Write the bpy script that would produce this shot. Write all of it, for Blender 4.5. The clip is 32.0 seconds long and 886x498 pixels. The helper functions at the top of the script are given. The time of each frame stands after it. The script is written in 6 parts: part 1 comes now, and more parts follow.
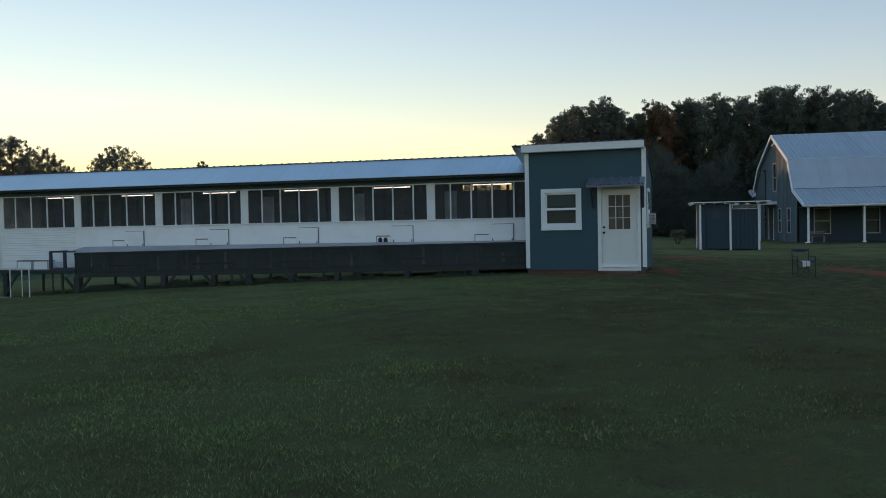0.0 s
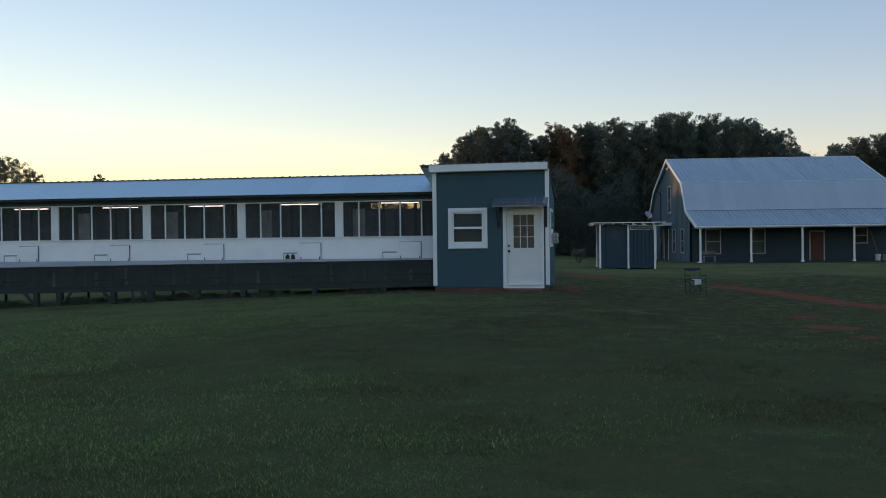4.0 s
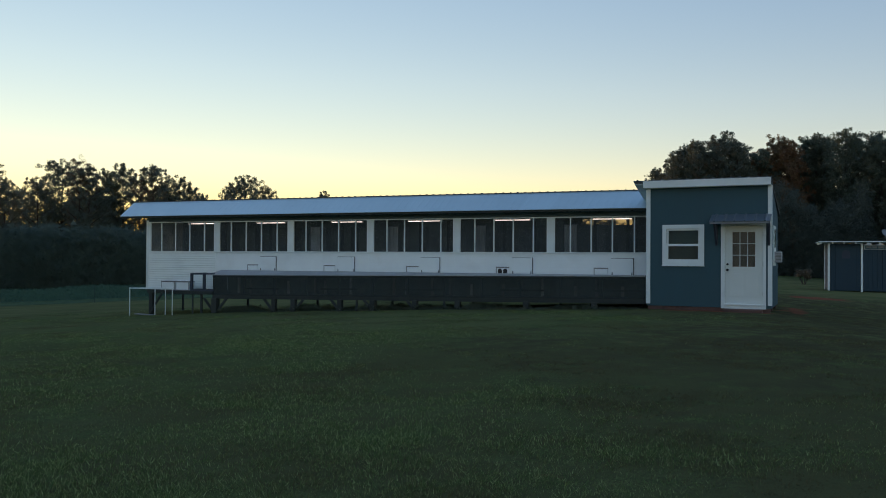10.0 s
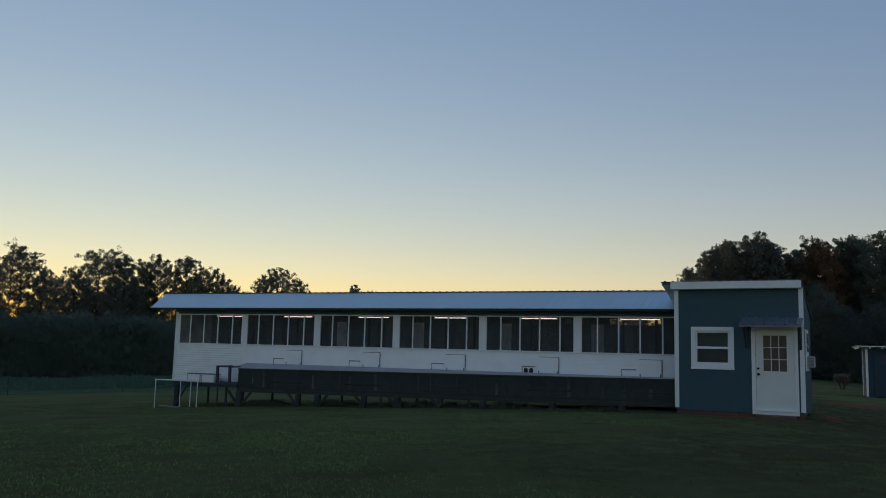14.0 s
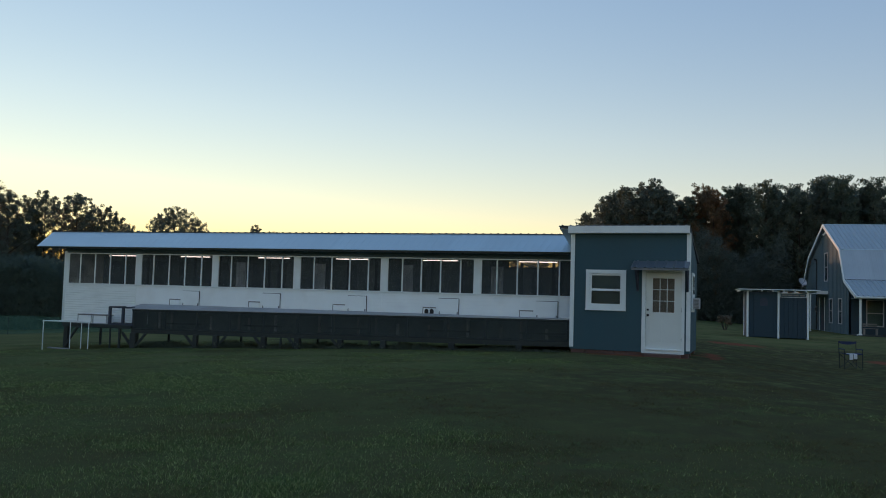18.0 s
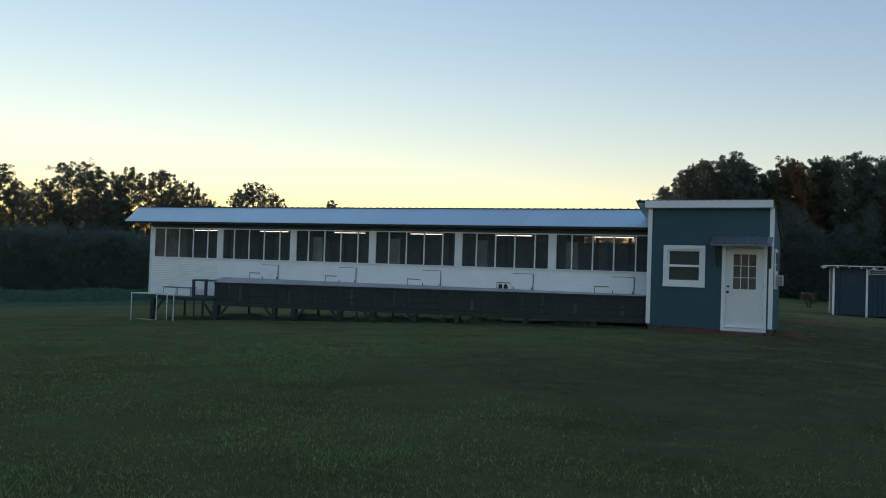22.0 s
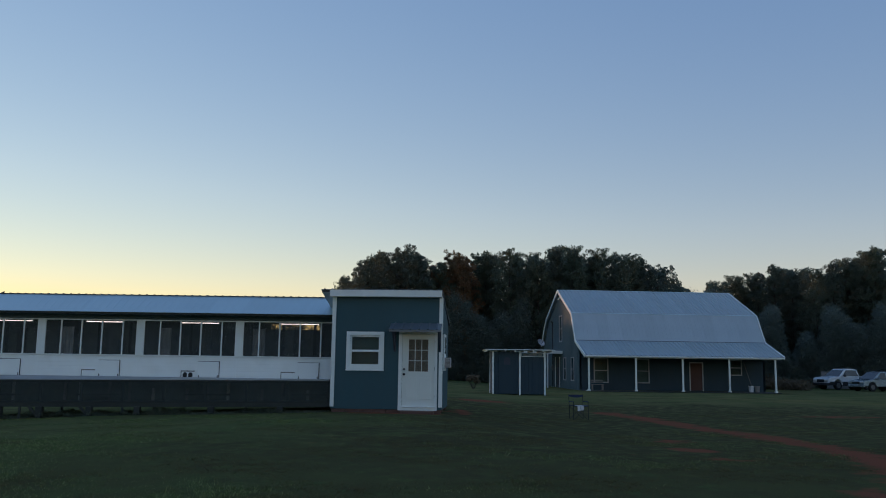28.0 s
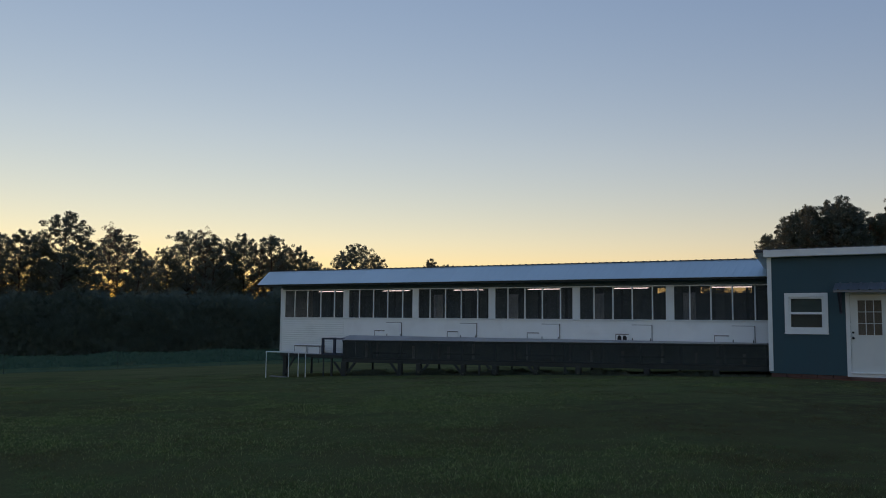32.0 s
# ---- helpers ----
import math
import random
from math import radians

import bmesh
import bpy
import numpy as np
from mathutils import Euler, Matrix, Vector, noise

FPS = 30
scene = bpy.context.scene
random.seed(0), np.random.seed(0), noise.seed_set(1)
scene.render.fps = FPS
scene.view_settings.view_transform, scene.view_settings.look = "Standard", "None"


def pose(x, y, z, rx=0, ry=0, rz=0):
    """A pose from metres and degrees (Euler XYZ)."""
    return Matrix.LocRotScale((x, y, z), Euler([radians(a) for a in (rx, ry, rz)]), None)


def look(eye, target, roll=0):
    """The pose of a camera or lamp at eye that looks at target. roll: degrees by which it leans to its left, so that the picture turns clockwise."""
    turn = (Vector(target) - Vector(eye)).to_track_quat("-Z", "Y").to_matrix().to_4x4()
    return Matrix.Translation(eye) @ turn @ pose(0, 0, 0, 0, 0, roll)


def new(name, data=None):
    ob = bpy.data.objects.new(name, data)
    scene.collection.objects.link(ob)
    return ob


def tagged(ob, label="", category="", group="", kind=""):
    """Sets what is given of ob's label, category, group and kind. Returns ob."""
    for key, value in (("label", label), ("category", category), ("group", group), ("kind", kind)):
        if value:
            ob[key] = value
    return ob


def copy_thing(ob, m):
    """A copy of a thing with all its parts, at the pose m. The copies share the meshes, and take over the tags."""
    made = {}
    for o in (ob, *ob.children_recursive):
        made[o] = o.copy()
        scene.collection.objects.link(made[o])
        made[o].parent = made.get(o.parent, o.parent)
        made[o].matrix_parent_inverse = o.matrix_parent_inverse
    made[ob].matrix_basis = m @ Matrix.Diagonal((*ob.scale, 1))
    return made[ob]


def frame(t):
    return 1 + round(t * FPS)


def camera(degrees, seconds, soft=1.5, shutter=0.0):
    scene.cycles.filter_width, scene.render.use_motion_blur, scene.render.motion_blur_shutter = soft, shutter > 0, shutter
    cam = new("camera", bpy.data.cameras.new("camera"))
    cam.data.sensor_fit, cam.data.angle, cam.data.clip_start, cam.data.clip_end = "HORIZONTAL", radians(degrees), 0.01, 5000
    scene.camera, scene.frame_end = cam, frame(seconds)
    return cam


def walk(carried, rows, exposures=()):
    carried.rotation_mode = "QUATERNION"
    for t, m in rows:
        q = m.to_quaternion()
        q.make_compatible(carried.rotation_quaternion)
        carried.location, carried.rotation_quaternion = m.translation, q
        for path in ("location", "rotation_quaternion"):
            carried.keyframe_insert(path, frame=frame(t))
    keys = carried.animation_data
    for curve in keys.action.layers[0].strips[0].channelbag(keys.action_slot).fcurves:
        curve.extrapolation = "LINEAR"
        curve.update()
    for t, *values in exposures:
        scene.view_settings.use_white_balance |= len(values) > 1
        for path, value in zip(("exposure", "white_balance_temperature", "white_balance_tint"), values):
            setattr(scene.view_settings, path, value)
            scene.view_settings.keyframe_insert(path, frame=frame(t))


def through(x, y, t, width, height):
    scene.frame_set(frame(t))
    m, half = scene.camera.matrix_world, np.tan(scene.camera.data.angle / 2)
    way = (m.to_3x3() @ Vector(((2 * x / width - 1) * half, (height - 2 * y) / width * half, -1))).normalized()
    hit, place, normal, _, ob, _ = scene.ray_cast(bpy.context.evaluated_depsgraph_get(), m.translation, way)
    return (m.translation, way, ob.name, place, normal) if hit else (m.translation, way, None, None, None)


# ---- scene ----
cam = camera(56.16, 32.0, soft=0.95)
# seconds, place in metres, then heading to the left of +y, tilt up and lean, in degrees
PATH = [
    (0, 3.069, -21.649, 1.229, 13.832, -1.662, -1.148), (0.5, 3.056, -21.713, 1.224, 12.591, -1.681, -0.742), (1, 3.049, -21.733, 1.219, 11.008, -0.991, -0.588),
    (1.5, 3.015, -21.756, 1.217, 9.611, 0.181, -0.057), (2, 3.040, -21.769, 1.224, 8.749, 0.408, -0.659), (2.5, 3.053, -21.803, 1.225, 8.152, -0.376, -1.303),
    (4.5, 3.059, -21.913, 1.224, 7.184, -0.530, -0.538), (5, 3.070, -21.891, 1.230, 11.064, -0.022, -0.969), (5.5, 3.115, -21.944, 1.230, 15.306, -0.070, -0.993),
    (6, 3.154, -22.020, 1.240, 19.109, -0.705, -0.955), (6.5, 3.122, -21.964, 1.234, 21.779, -0.613, -2.490), (7, 3.030, -22.021, 1.228, 22.133, -0.725, -4.014),
    (7.5, 2.985, -22.108, 1.219, 21.336, -0.668, -2.997), (8, 2.997, -22.122, 1.219, 20.060, 0.038, -2.002), (8.5, 3.037, -22.161, 1.211, 18.553, 0.194, -2.008),
    (9, 3.019, -22.186, 1.218, 17.913, -0.037, -1.197), (9.5, 2.973, -22.251, 1.216, 19.973, 0.847, 0.625), (10, 2.981, -22.228, 1.218, 21.442, 0.595, 0.316),
    (10.5, 3.014, -22.190, 1.228, 21.515, 0.023, -0.142), (11, 3.075, -22.226, 1.230, 21.053, 0.374, 1.009), (11.5, 3.052, -22.172, 1.230, 22.867, 0.363, 2.071),
    (12, 3.042, -22.121, 1.230, 24.652, -0.884, 3.102), (12.5, 3.030, -22.114, 1.240, 25.222, -2.168, 3.143), (13, 3.070, -22.136, 1.250, 24.987, -1.460, 2.227),
    (13.5, 3.120, -22.177, 1.267, 24.245, 3.118, 1.141), (14, 3.127, -22.181, 1.278, 23.727, 7.108, 1.485), (14.5, 3.124, -22.151, 1.293, 23.156, 9.488, 2.709),
    (15, 3.148, -22.215, 1.290, 19.894, 9.227, 2.649), (15.5, 3.138, -22.207, 1.289, 16.503, 7.365, 2.155), (17.5, 3.188, -22.181, 1.268, 16.124, 3.239, 1.748),
    (18, 3.174, -22.165, 1.269, 16.977, 3.295, 1.634), (18.5, 3.172, -22.176, 1.271, 17.026, 3.540, 1.286), (19, 3.179, -22.168, 1.277, 16.939, 3.236, 1.296),
    (19.5, 3.172, -22.171, 1.277, 18.126, 2.792, 1.722), (20, 3.137, -22.149, 1.281, 21.585, 2.546, 1.650), (20.5, 3.123, -22.147, 1.286, 23.049, 2.364, 1.576),
    (21, 3.139, -22.169, 1.289, 22.443, 2.348, 1.567), (21.5, 3.156, -22.149, 1.278, 22.009, 1.916, 1.428), (22, 3.159, -22.172, 1.274, 21.996, 1.401, 1.944),
    (22.5, 3.127, -22.242, 1.261, 19.775, 1.405, 2.201), (23, 3.057, -22.316, 1.254, 14.859, 2.137, 2.027), (23.5, 3.028, -22.309, 1.257, 14.587, 5.729, 1.552),
    (24, 3.027, -22.332, 1.261, 15.489, 7.221, 1.361), (24.5, 3.043, -22.377, 1.259, 14.983, 7.279, 1.583), (26.5, 3.174, -22.635, 1.267, 10.260, 10.714, 2.947),
    (27, 3.287, -22.711, 1.248, 6.008, 10.729, 1.376), (27.5, 3.269, -22.864, 1.236, 1.395, 9.403, -0.236), (28, 3.176, -23.089, 1.209, 0.376, 7.968, 0.795),
    (28.5, 3.173, -23.240, 1.203, 4.084, 7.563, 1.783), (29, 3.179, -23.427, 1.192, 7.781, 4.929, 0.980), (29.5, 3.158, -23.492, 1.206, 11.550, 2.886, 0.074),
    (30, 2.982, -23.565, 1.211, 16.372, 3.736, 0.366), (30.5, 2.884, -23.571, 1.222, 21.187, 4.983, 1.184), (31, 2.833, -23.580, 1.219, 25.054, 5.844, 1.397),
    (31.5, 2.832, -23.588, 1.210, 27.212, 5.830, 0.896), (32, 2.837, -23.612, 1.207, 28.264, 5.137, 0.591),
]


def heading(x, y, z, yaw, pitch, lean):
    a, b = radians(yaw), radians(pitch)
    way = Vector((-math.sin(a) * math.cos(b), math.cos(a) * math.cos(b), math.sin(b)))
    return look((x, y, z), Vector((x, y, z)) + way, lean)


EXPOSURES = [(0, 0.85, 6620, 20), (2.5, 0.8, 6620, 20), (5, 0.88, 6400, 26), (6, 0.77, 6520, 19), (7, 0.67, 6520, 19), (9, 0.63, 6520, 19), (11.5, 0.71, 6520, 19), (13, 0.7, 6500, 26), (13.5, 0.39, 6420, 27), (14, 0.16, 6480, 24), (15, 0.15, 6420, 24), (15.8, 0.39, 6500, 20), (18, 0.7, 6500, 20), (20, 0.7, 6500, 20), (22.8, 0.78, 6500, 20), (24, 0.36, 6500, 21), (26.5, 0.23, 6130, 22), (27, 0.25, 6130, 22), (28, 0.45, 6130, 22), (29.5, 0.66, 6150, 22), (30.3, 0.56, 6400, 26), (31, 0.33, 6600, 29), (32, 0.23, 6600, 29)]
walk(cam, [(row[0], heading(*row[1:])) for row in PATH], EXPOSURES)

# ---- world and sun ----
SUN_AZ, SUN_EL = -55.0, 3.0
world = bpy.data.worlds.new("evening_sky")
scene.world = world
world.use_nodes = True
wn = world.node_tree
sky = wn.nodes.new("ShaderNodeTexSky")
sky.sky_type = "NISHITA"
sky.sun_disc = False
sky.sun_elevation = radians(SUN_EL)
sky.sun_rotation = radians(SUN_AZ)
sky.altitude, sky.air_density, sky.dust_density, sky.ozone_density = 60, 1.0, 0.0, 1.0
wn.nodes["Background"].inputs[1].default_value = 0.15
rich = wn.nodes.new("ShaderNodeHueSaturation")
rich.inputs["Saturation"].default_value = 1.27
scatter = wn.nodes.new("ShaderNodeVectorMath")  # light scattered more than once, which the sky model leaves out
scatter.operation = "MULTIPLY_ADD"
scatter.inputs[1].default_value, scatter.inputs[2].default_value = (1.04, 0.915, 0.75), (0.4, 0.69, 1.3)
wn.links.new(sky.outputs[0], scatter.inputs[0])
wn.links.new(scatter.outputs[0], rich.inputs["Color"])
wn.links.new(rich.outputs[0], wn.nodes["Background"].inputs[0])

sun_data = bpy.data.lights.new("sun", "SUN")
sun_data.energy, sun_data.angle, sun_data.color = 0.9, radians(0.6), (1.0, 0.55, 0.28)
sun = new("sun", sun_data)
toward = Vector((math.sin(radians(SUN_AZ)) * math.cos(radians(SUN_EL)), math.cos(radians(SUN_AZ)) * math.cos(radians(SUN_EL)), math.sin(radians(SUN_EL))))
sun.matrix_world = look(toward * 300, (0, 0, 0))

# ---- materials ----


def material(name, color, rough=0.7, metal=0.0, spread=0.15, grain=8.0, bump=0.15, bump_scale=60.0, stretch=(1, 1, 1), piece=0.0, spec=0.5, stain=0.0, stain_color=(0.2, 0.14, 0.09)):
    """Paint, wood, metal or earth: two scales of variation, optional stains, fine relief and a change from piece to piece."""
    m = bpy.data.materials.new(name)
    m.use_nodes = True
    t = m.node_tree
    b = t.nodes["Principled BSDF"]
    b.inputs["Metallic"].default_value = metal
    b.inputs["Specular IOR Level"].default_value = spec
    tc = t.nodes.new("ShaderNodeTexCoord")
    mp = t.nodes.new("ShaderNodeMapping")
    mp.inputs["Scale"].default_value = stretch
    t.links.new(tc.outputs["Object"], mp.inputs[0])

    def tex(scale, detail=5.0):
        n = t.nodes.new("ShaderNodeTexNoise")
        n.inputs["Scale"].default_value, n.inputs["Detail"].default_value = scale, detail
        t.links.new(mp.outputs[0], n.inputs["Vector"])
        return n.outputs[0]

    def math_node(op, a, c):
        n = t.nodes.new("ShaderNodeMath")
        n.operation = op
        for k, v in enumerate((a, c)):
            if isinstance(v, (int, float)):
                n.inputs[k].default_value = v
            else:
                t.links.new(v, n.inputs[k])
        return n.outputs[0]

    big, small = tex(grain * 0.12, 3.0), tex(grain)
    amount = math_node("ADD", math_node("MULTIPLY", math_node("SUBTRACT", big, 0.5), 2.2 * spread), math_node("MULTIPLY", math_node("SUBTRACT", small, 0.5), 2.0 * spread))
    if piece:
        oi = t.nodes.new("ShaderNodeObjectInfo")
        amount = math_node("ADD", amount, math_node("MULTIPLY", math_node("SUBTRACT", oi.outputs["Random"], 0.5), piece))
    val = math_node("ADD", amount, 1.0)
    hsv = t.nodes.new("ShaderNodeHueSaturation")
    hsv.inputs["Color"].default_value = (*color, 1)
    t.links.new(val, hsv.inputs["Value"])
    col = hsv.outputs[0]
    if stain:
        ramp = t.nodes.new("ShaderNodeMapRange")
        ramp.inputs[1].default_value, ramp.inputs[2].default_value, ramp.inputs[4].default_value = 0.55, 0.75, stain
        t.links.new(tex(grain * 0.3, 8.0), ramp.inputs[0])
        mix = t.nodes.new("ShaderNodeMix")
        mix.data_type = "RGBA"
        mix.inputs["B"].default_value = (*stain_color, 1)
        t.links.new(ramp.outputs[0], mix.inputs["Factor"])
        t.links.new(col, mix.inputs["A"])
        col = mix.outputs["Result"]
    t.links.new(col, b.inputs["Base Color"])
    t.links.new(math_node("ADD", math_node("MULTIPLY", math_node("SUBTRACT", small, 0.5), 0.3), rough), b.inputs["Roughness"])
    bp = t.nodes.new("ShaderNodeBump")
    bp.inputs["Strength"].default_value, bp.inputs["Distance"].default_value = bump, 0.01
    t.links.new(tex(bump_scale), bp.inputs["Height"])
    t.links.new(bp.outputs[0], b.inputs["Normal"])
    return m


def leaf_material(name, color, other, spread=0.5, through=0.5):
    """Foliage: colour changes from leaf to leaf and from tree to tree; light comes through the leaf."""
    m = bpy.data.materials.new(name)
    m.use_nodes = True
    t = m.node_tree
    b = t.nodes["Principled BSDF"]
    b.inputs["Roughness"].default_value = 0.8
    b.inputs["Specular IOR Level"].default_value = 0.05
    geo, oi = t.nodes.new("ShaderNodeNewGeometry"), t.nodes.new("ShaderNodeObjectInfo")
    mix = t.nodes.new("ShaderNodeMix")
    mix.data_type = "RGBA"
    mix.inputs["A"].default_value, mix.inputs["B"].default_value = (*color, 1), (*other, 1)
    add = t.nodes.new("ShaderNodeMath")
    add.operation = "MULTIPLY_ADD"
    t.links.new(geo.outputs["Random Per Island"], add.inputs[0])
    add.inputs[1].default_value = spread
    sub = t.nodes.new("ShaderNodeMath")
    sub.operation = "MULTIPLY"
    sub.inputs[1].default_value = 1.0 - spread
    t.links.new(oi.outputs["Random"], sub.inputs[0])
    t.links.new(sub.outputs[0], add.inputs[2])
    t.links.new(add.outputs[0], mix.inputs["Factor"])
    t.links.new(mix.outputs["Result"], b.inputs["Base Color"])
    tr = t.nodes.new("ShaderNodeBsdfTranslucent")
    t.links.new(mix.outputs["Result"], tr.inputs[0])
    sh = t.nodes.new("ShaderNodeMixShader")
    sh.inputs[0].default_value = through
    t.links.new(b.outputs[0], sh.inputs[1])
    t.links.new(tr.outputs[0], sh.inputs[2])
    t.links.new(sh.outputs[0], t.nodes["Material Output"].inputs[0])
    return m


def netting(name, color, cover):
    """Cloth or wire mesh too fine to see thread by thread: part of the light passes."""
    m = bpy.data.materials.new(name)
    m.use_nodes = True
    t = m.node_tree
    b = t.nodes["Principled BSDF"]
    b.inputs["Base Color"].default_value, b.inputs["Roughness"].default_value = (*color, 1), 0.7
    tc, n = t.nodes.new("ShaderNodeTexCoord"), t.nodes.new("ShaderNodeTexNoise")
    n.inputs["Scale"].default_value = 1.7
    t.links.new(tc.outputs["Object"], n.inputs["Vector"])
    rng = t.nodes.new("ShaderNodeMapRange")
    rng.inputs[1].default_value, rng.inputs[2].default_value = 0.3, 0.7
    rng.inputs[3].default_value, rng.inputs[4].default_value = cover - 0.08, cover + 0.08
    t.links.new(n.outputs[0], rng.inputs[0])
    tp, sh = t.nodes.new("ShaderNodeBsdfTransparent"), t.nodes.new("ShaderNodeMixShader")
    t.links.new(rng.outputs[0], sh.inputs[0])
    t.links.new(tp.outputs[0], sh.inputs[1])
    t.links.new(b.outputs[0], sh.inputs[2])
    t.links.new(sh.outputs[0], t.nodes["Material Output"].inputs[0])
    return m


def glowing(name, color, strength):
    m = bpy.data.materials.new(name)
    m.use_nodes = True
    b = m.node_tree.nodes["Principled BSDF"]
    b.inputs["Base Color"].default_value = (*color, 1)
    b.inputs["Emission Color"].default_value, b.inputs["Emission Strength"].default_value = (*color, 1), strength
    return m


def glassy(name, tint=(0.9, 0.95, 0.95)):
    """Window glass: mirrors at a slant, otherwise lets the view pass."""
    m = bpy.data.materials.new(name)
    m.use_nodes = True
    t = m.node_tree
    tp, gl, fr, sh = (t.nodes.new("ShaderNodeBsdfTransparent"), t.nodes.new("ShaderNodeBsdfGlossy"), t.nodes.new("ShaderNodeFresnel"), t.nodes.new("ShaderNodeMixShader"))
    tp.inputs[0].default_value = (*tint, 1)
    gl.inputs["Roughness"].default_value = 0.03
    fr.inputs[0].default_value = 1.55
    boost = t.nodes.new("ShaderNodeMath")
    boost.operation = "MULTIPLY"
    boost.inputs[1].default_value = 0.8
    t.links.new(fr.outputs[0], boost.inputs[0])
    t.links.new(boost.outputs[0], sh.inputs[0])
    t.links.new(tp.outputs[0], sh.inputs[1])
    t.links.new(gl.outputs[0], sh.inputs[2])
    t.links.new(sh.outputs[0], t.nodes["Material Output"].inputs[0])
    return m


WHITE = material("white_vinyl", (0.9, 0.94, 0.92), 0.5, spread=0.05, grain=3, bump=0.05, stain=0.22, stain_color=(0.45, 0.43, 0.38))
TRIM = material("white_trim_paint", (0.82, 0.87, 0.85), 0.5, spread=0.05, grain=6, bump=0.08, stain=0.15, stain_color=(0.5, 0.47, 0.42))
BLUE = material("slate_blue_siding", (0.031, 0.088, 0.108), 0.65, spread=0.12, grain=4, bump=0.25, bump_scale=40, stretch=(1, 1, 0.25))
# the shelter's navy; also the barn's blue darkened to hold porch shade
NAVY = material("navy_siding_and_porch_shade", (0.02, 0.047, 0.066), 0.7, spread=0.15, grain=4, bump=0.25, stretch=(1, 1, 0.25))
BARN = material("grey_blue_board", (0.08, 0.13, 0.15), 0.7, spread=0.15, grain=3, bump=0.25, stretch=(1, 1, 0.2))
METAL = material("galvanised_roof_metal", (0.54, 0.66, 0.68), 0.45, metal=0.5, spread=0.08, grain=1.5, bump=0.05, piece=0.06)
BARNROOF = material("weathered_roof_metal", (0.44, 0.49, 0.5), 0.5, metal=0.4, spread=0.1, grain=1.5, bump=0.05, piece=0.08)
DARKMETAL = material("grey_roof_metal", (0.2, 0.23, 0.26), 0.45, metal=0.5, spread=0.1, grain=3, bump=0.05)
DARKWOOD = material("weathered_dark_wood", (0.036, 0.042, 0.037), 0.85, spread=0.35, grain=14, bump=0.4, stretch=(1, 1, 0.3), piece=0.4)
PALEBOARD = material("pale_weathered_board", (0.42, 0.42, 0.42), 0.85, spread=0.2, grain=10, bump=0.3, piece=0.15)
GREYWOOD = material("grey_board", (0.22, 0.21, 0.2), 0.85, spread=0.3, grain=12, bump=0.4, piece=0.3)
BLACKFRAME = material("navy_frame_paint", (0.04, 0.05, 0.075), 0.6, spread=0.2, grain=9)
BRICK = material("red_brick_base", (0.13, 0.07, 0.055), 0.9, spread=0.35, grain=10, bump=0.6, piece=0.2, stain=0.6, stain_color=(0.16, 0.06, 0.04))
PVC = material("white_pipe", (0.72, 0.76, 0.74), 0.4, spread=0.06, grain=5)
DOORWHITE = material("white_door_paint", (0.76, 0.8, 0.76), 0.42, spread=0.04, grain=3, bump=0.04)
BLACK = material("black_hardware", (0.02, 0.02, 0.022), 0.4, metal=0.3, spread=0.2)
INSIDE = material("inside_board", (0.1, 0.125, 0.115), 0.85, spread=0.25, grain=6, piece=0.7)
BLIND = material("grey_blind", (0.17, 0.19, 0.18), 0.9, spread=0.15, grain=6)
DOORCLOTH = material("beige_cloth", (0.36, 0.26, 0.21), 0.9, spread=0.2, grain=6)
DIMCLOTH = material("brown_grey_cloth", (0.2, 0.19, 0.17), 0.9, spread=0.2, grain=6)
CURTAIN = material("pale_cloth", (0.6, 0.62, 0.62), 0.9, spread=0.15, grain=6)
BARK = material("pine_bark", (0.075, 0.055, 0.042), 0.95, spread=0.4, grain=5, bump=0.8, bump_scale=15, stretch=(1, 1, 0.3))
REDWOOD = material("red_brown_door_paint", (0.09, 0.035, 0.028), 0.6, spread=0.2, grain=6)
CHAIRBLUE = material("blue_canvas", (0.02, 0.03, 0.075), 0.85, spread=0.15, grain=10)
CAPMETAL = material("dark_ridge_metal", (0.07, 0.078, 0.085), 0.6, metal=0.3, spread=0.2, grain=4)
STEEL = material("dull_steel_tube", (0.2, 0.21, 0.22), 0.4, metal=0.8, spread=0.1)
PAPER = material("white_cloth", (0.7, 0.7, 0.72), 0.8, spread=0.05)
CARWHITE = material("white_car_paint", (0.7, 0.72, 0.74), 0.25, spread=0.03, bump=0.0)
CARSILVER = material("pale_silver_car_paint", (0.27, 0.33, 0.36), 0.25, metal=0.4, spread=0.03, bump=0.0)
CARDARK = material("dark_trim_plastic", (0.02, 0.02, 0.023), 0.5, spread=0.1)
TYRE = material("tyre_rubber", (0.02, 0.02, 0.02), 0.85, spread=0.2)
LAMPGLASS = material("lamp_lens", (0.6, 0.6, 0.58), 0.15, spread=0.02)
SCREEN = netting("window_screen", (0.08, 0.1, 0.105), 0.3)
RUNNET = netting("black_run_netting", (0.055, 0.075, 0.072), 0.32)
GREENNET = netting("green_fence_netting", (0.045, 0.14, 0.1), 0.6)
GLASS = glassy("window_glass")
CARGLASS = material("dark_car_glass", (0.02, 0.025, 0.03), 0.08, spread=0.02, bump=0.0, spec=0.8)
TUBE = glowing("lit_tube", (1.0, 0.87, 0.74), 1.7)
NEEDLES = leaf_material("dark_needles", (0.142, 0.185, 0.15), (0.17, 0.185, 0.145), through=0.6)
LEAVES = leaf_material("green_leaves", (0.145, 0.195, 0.145), (0.2, 0.205, 0.145), through=0.65)
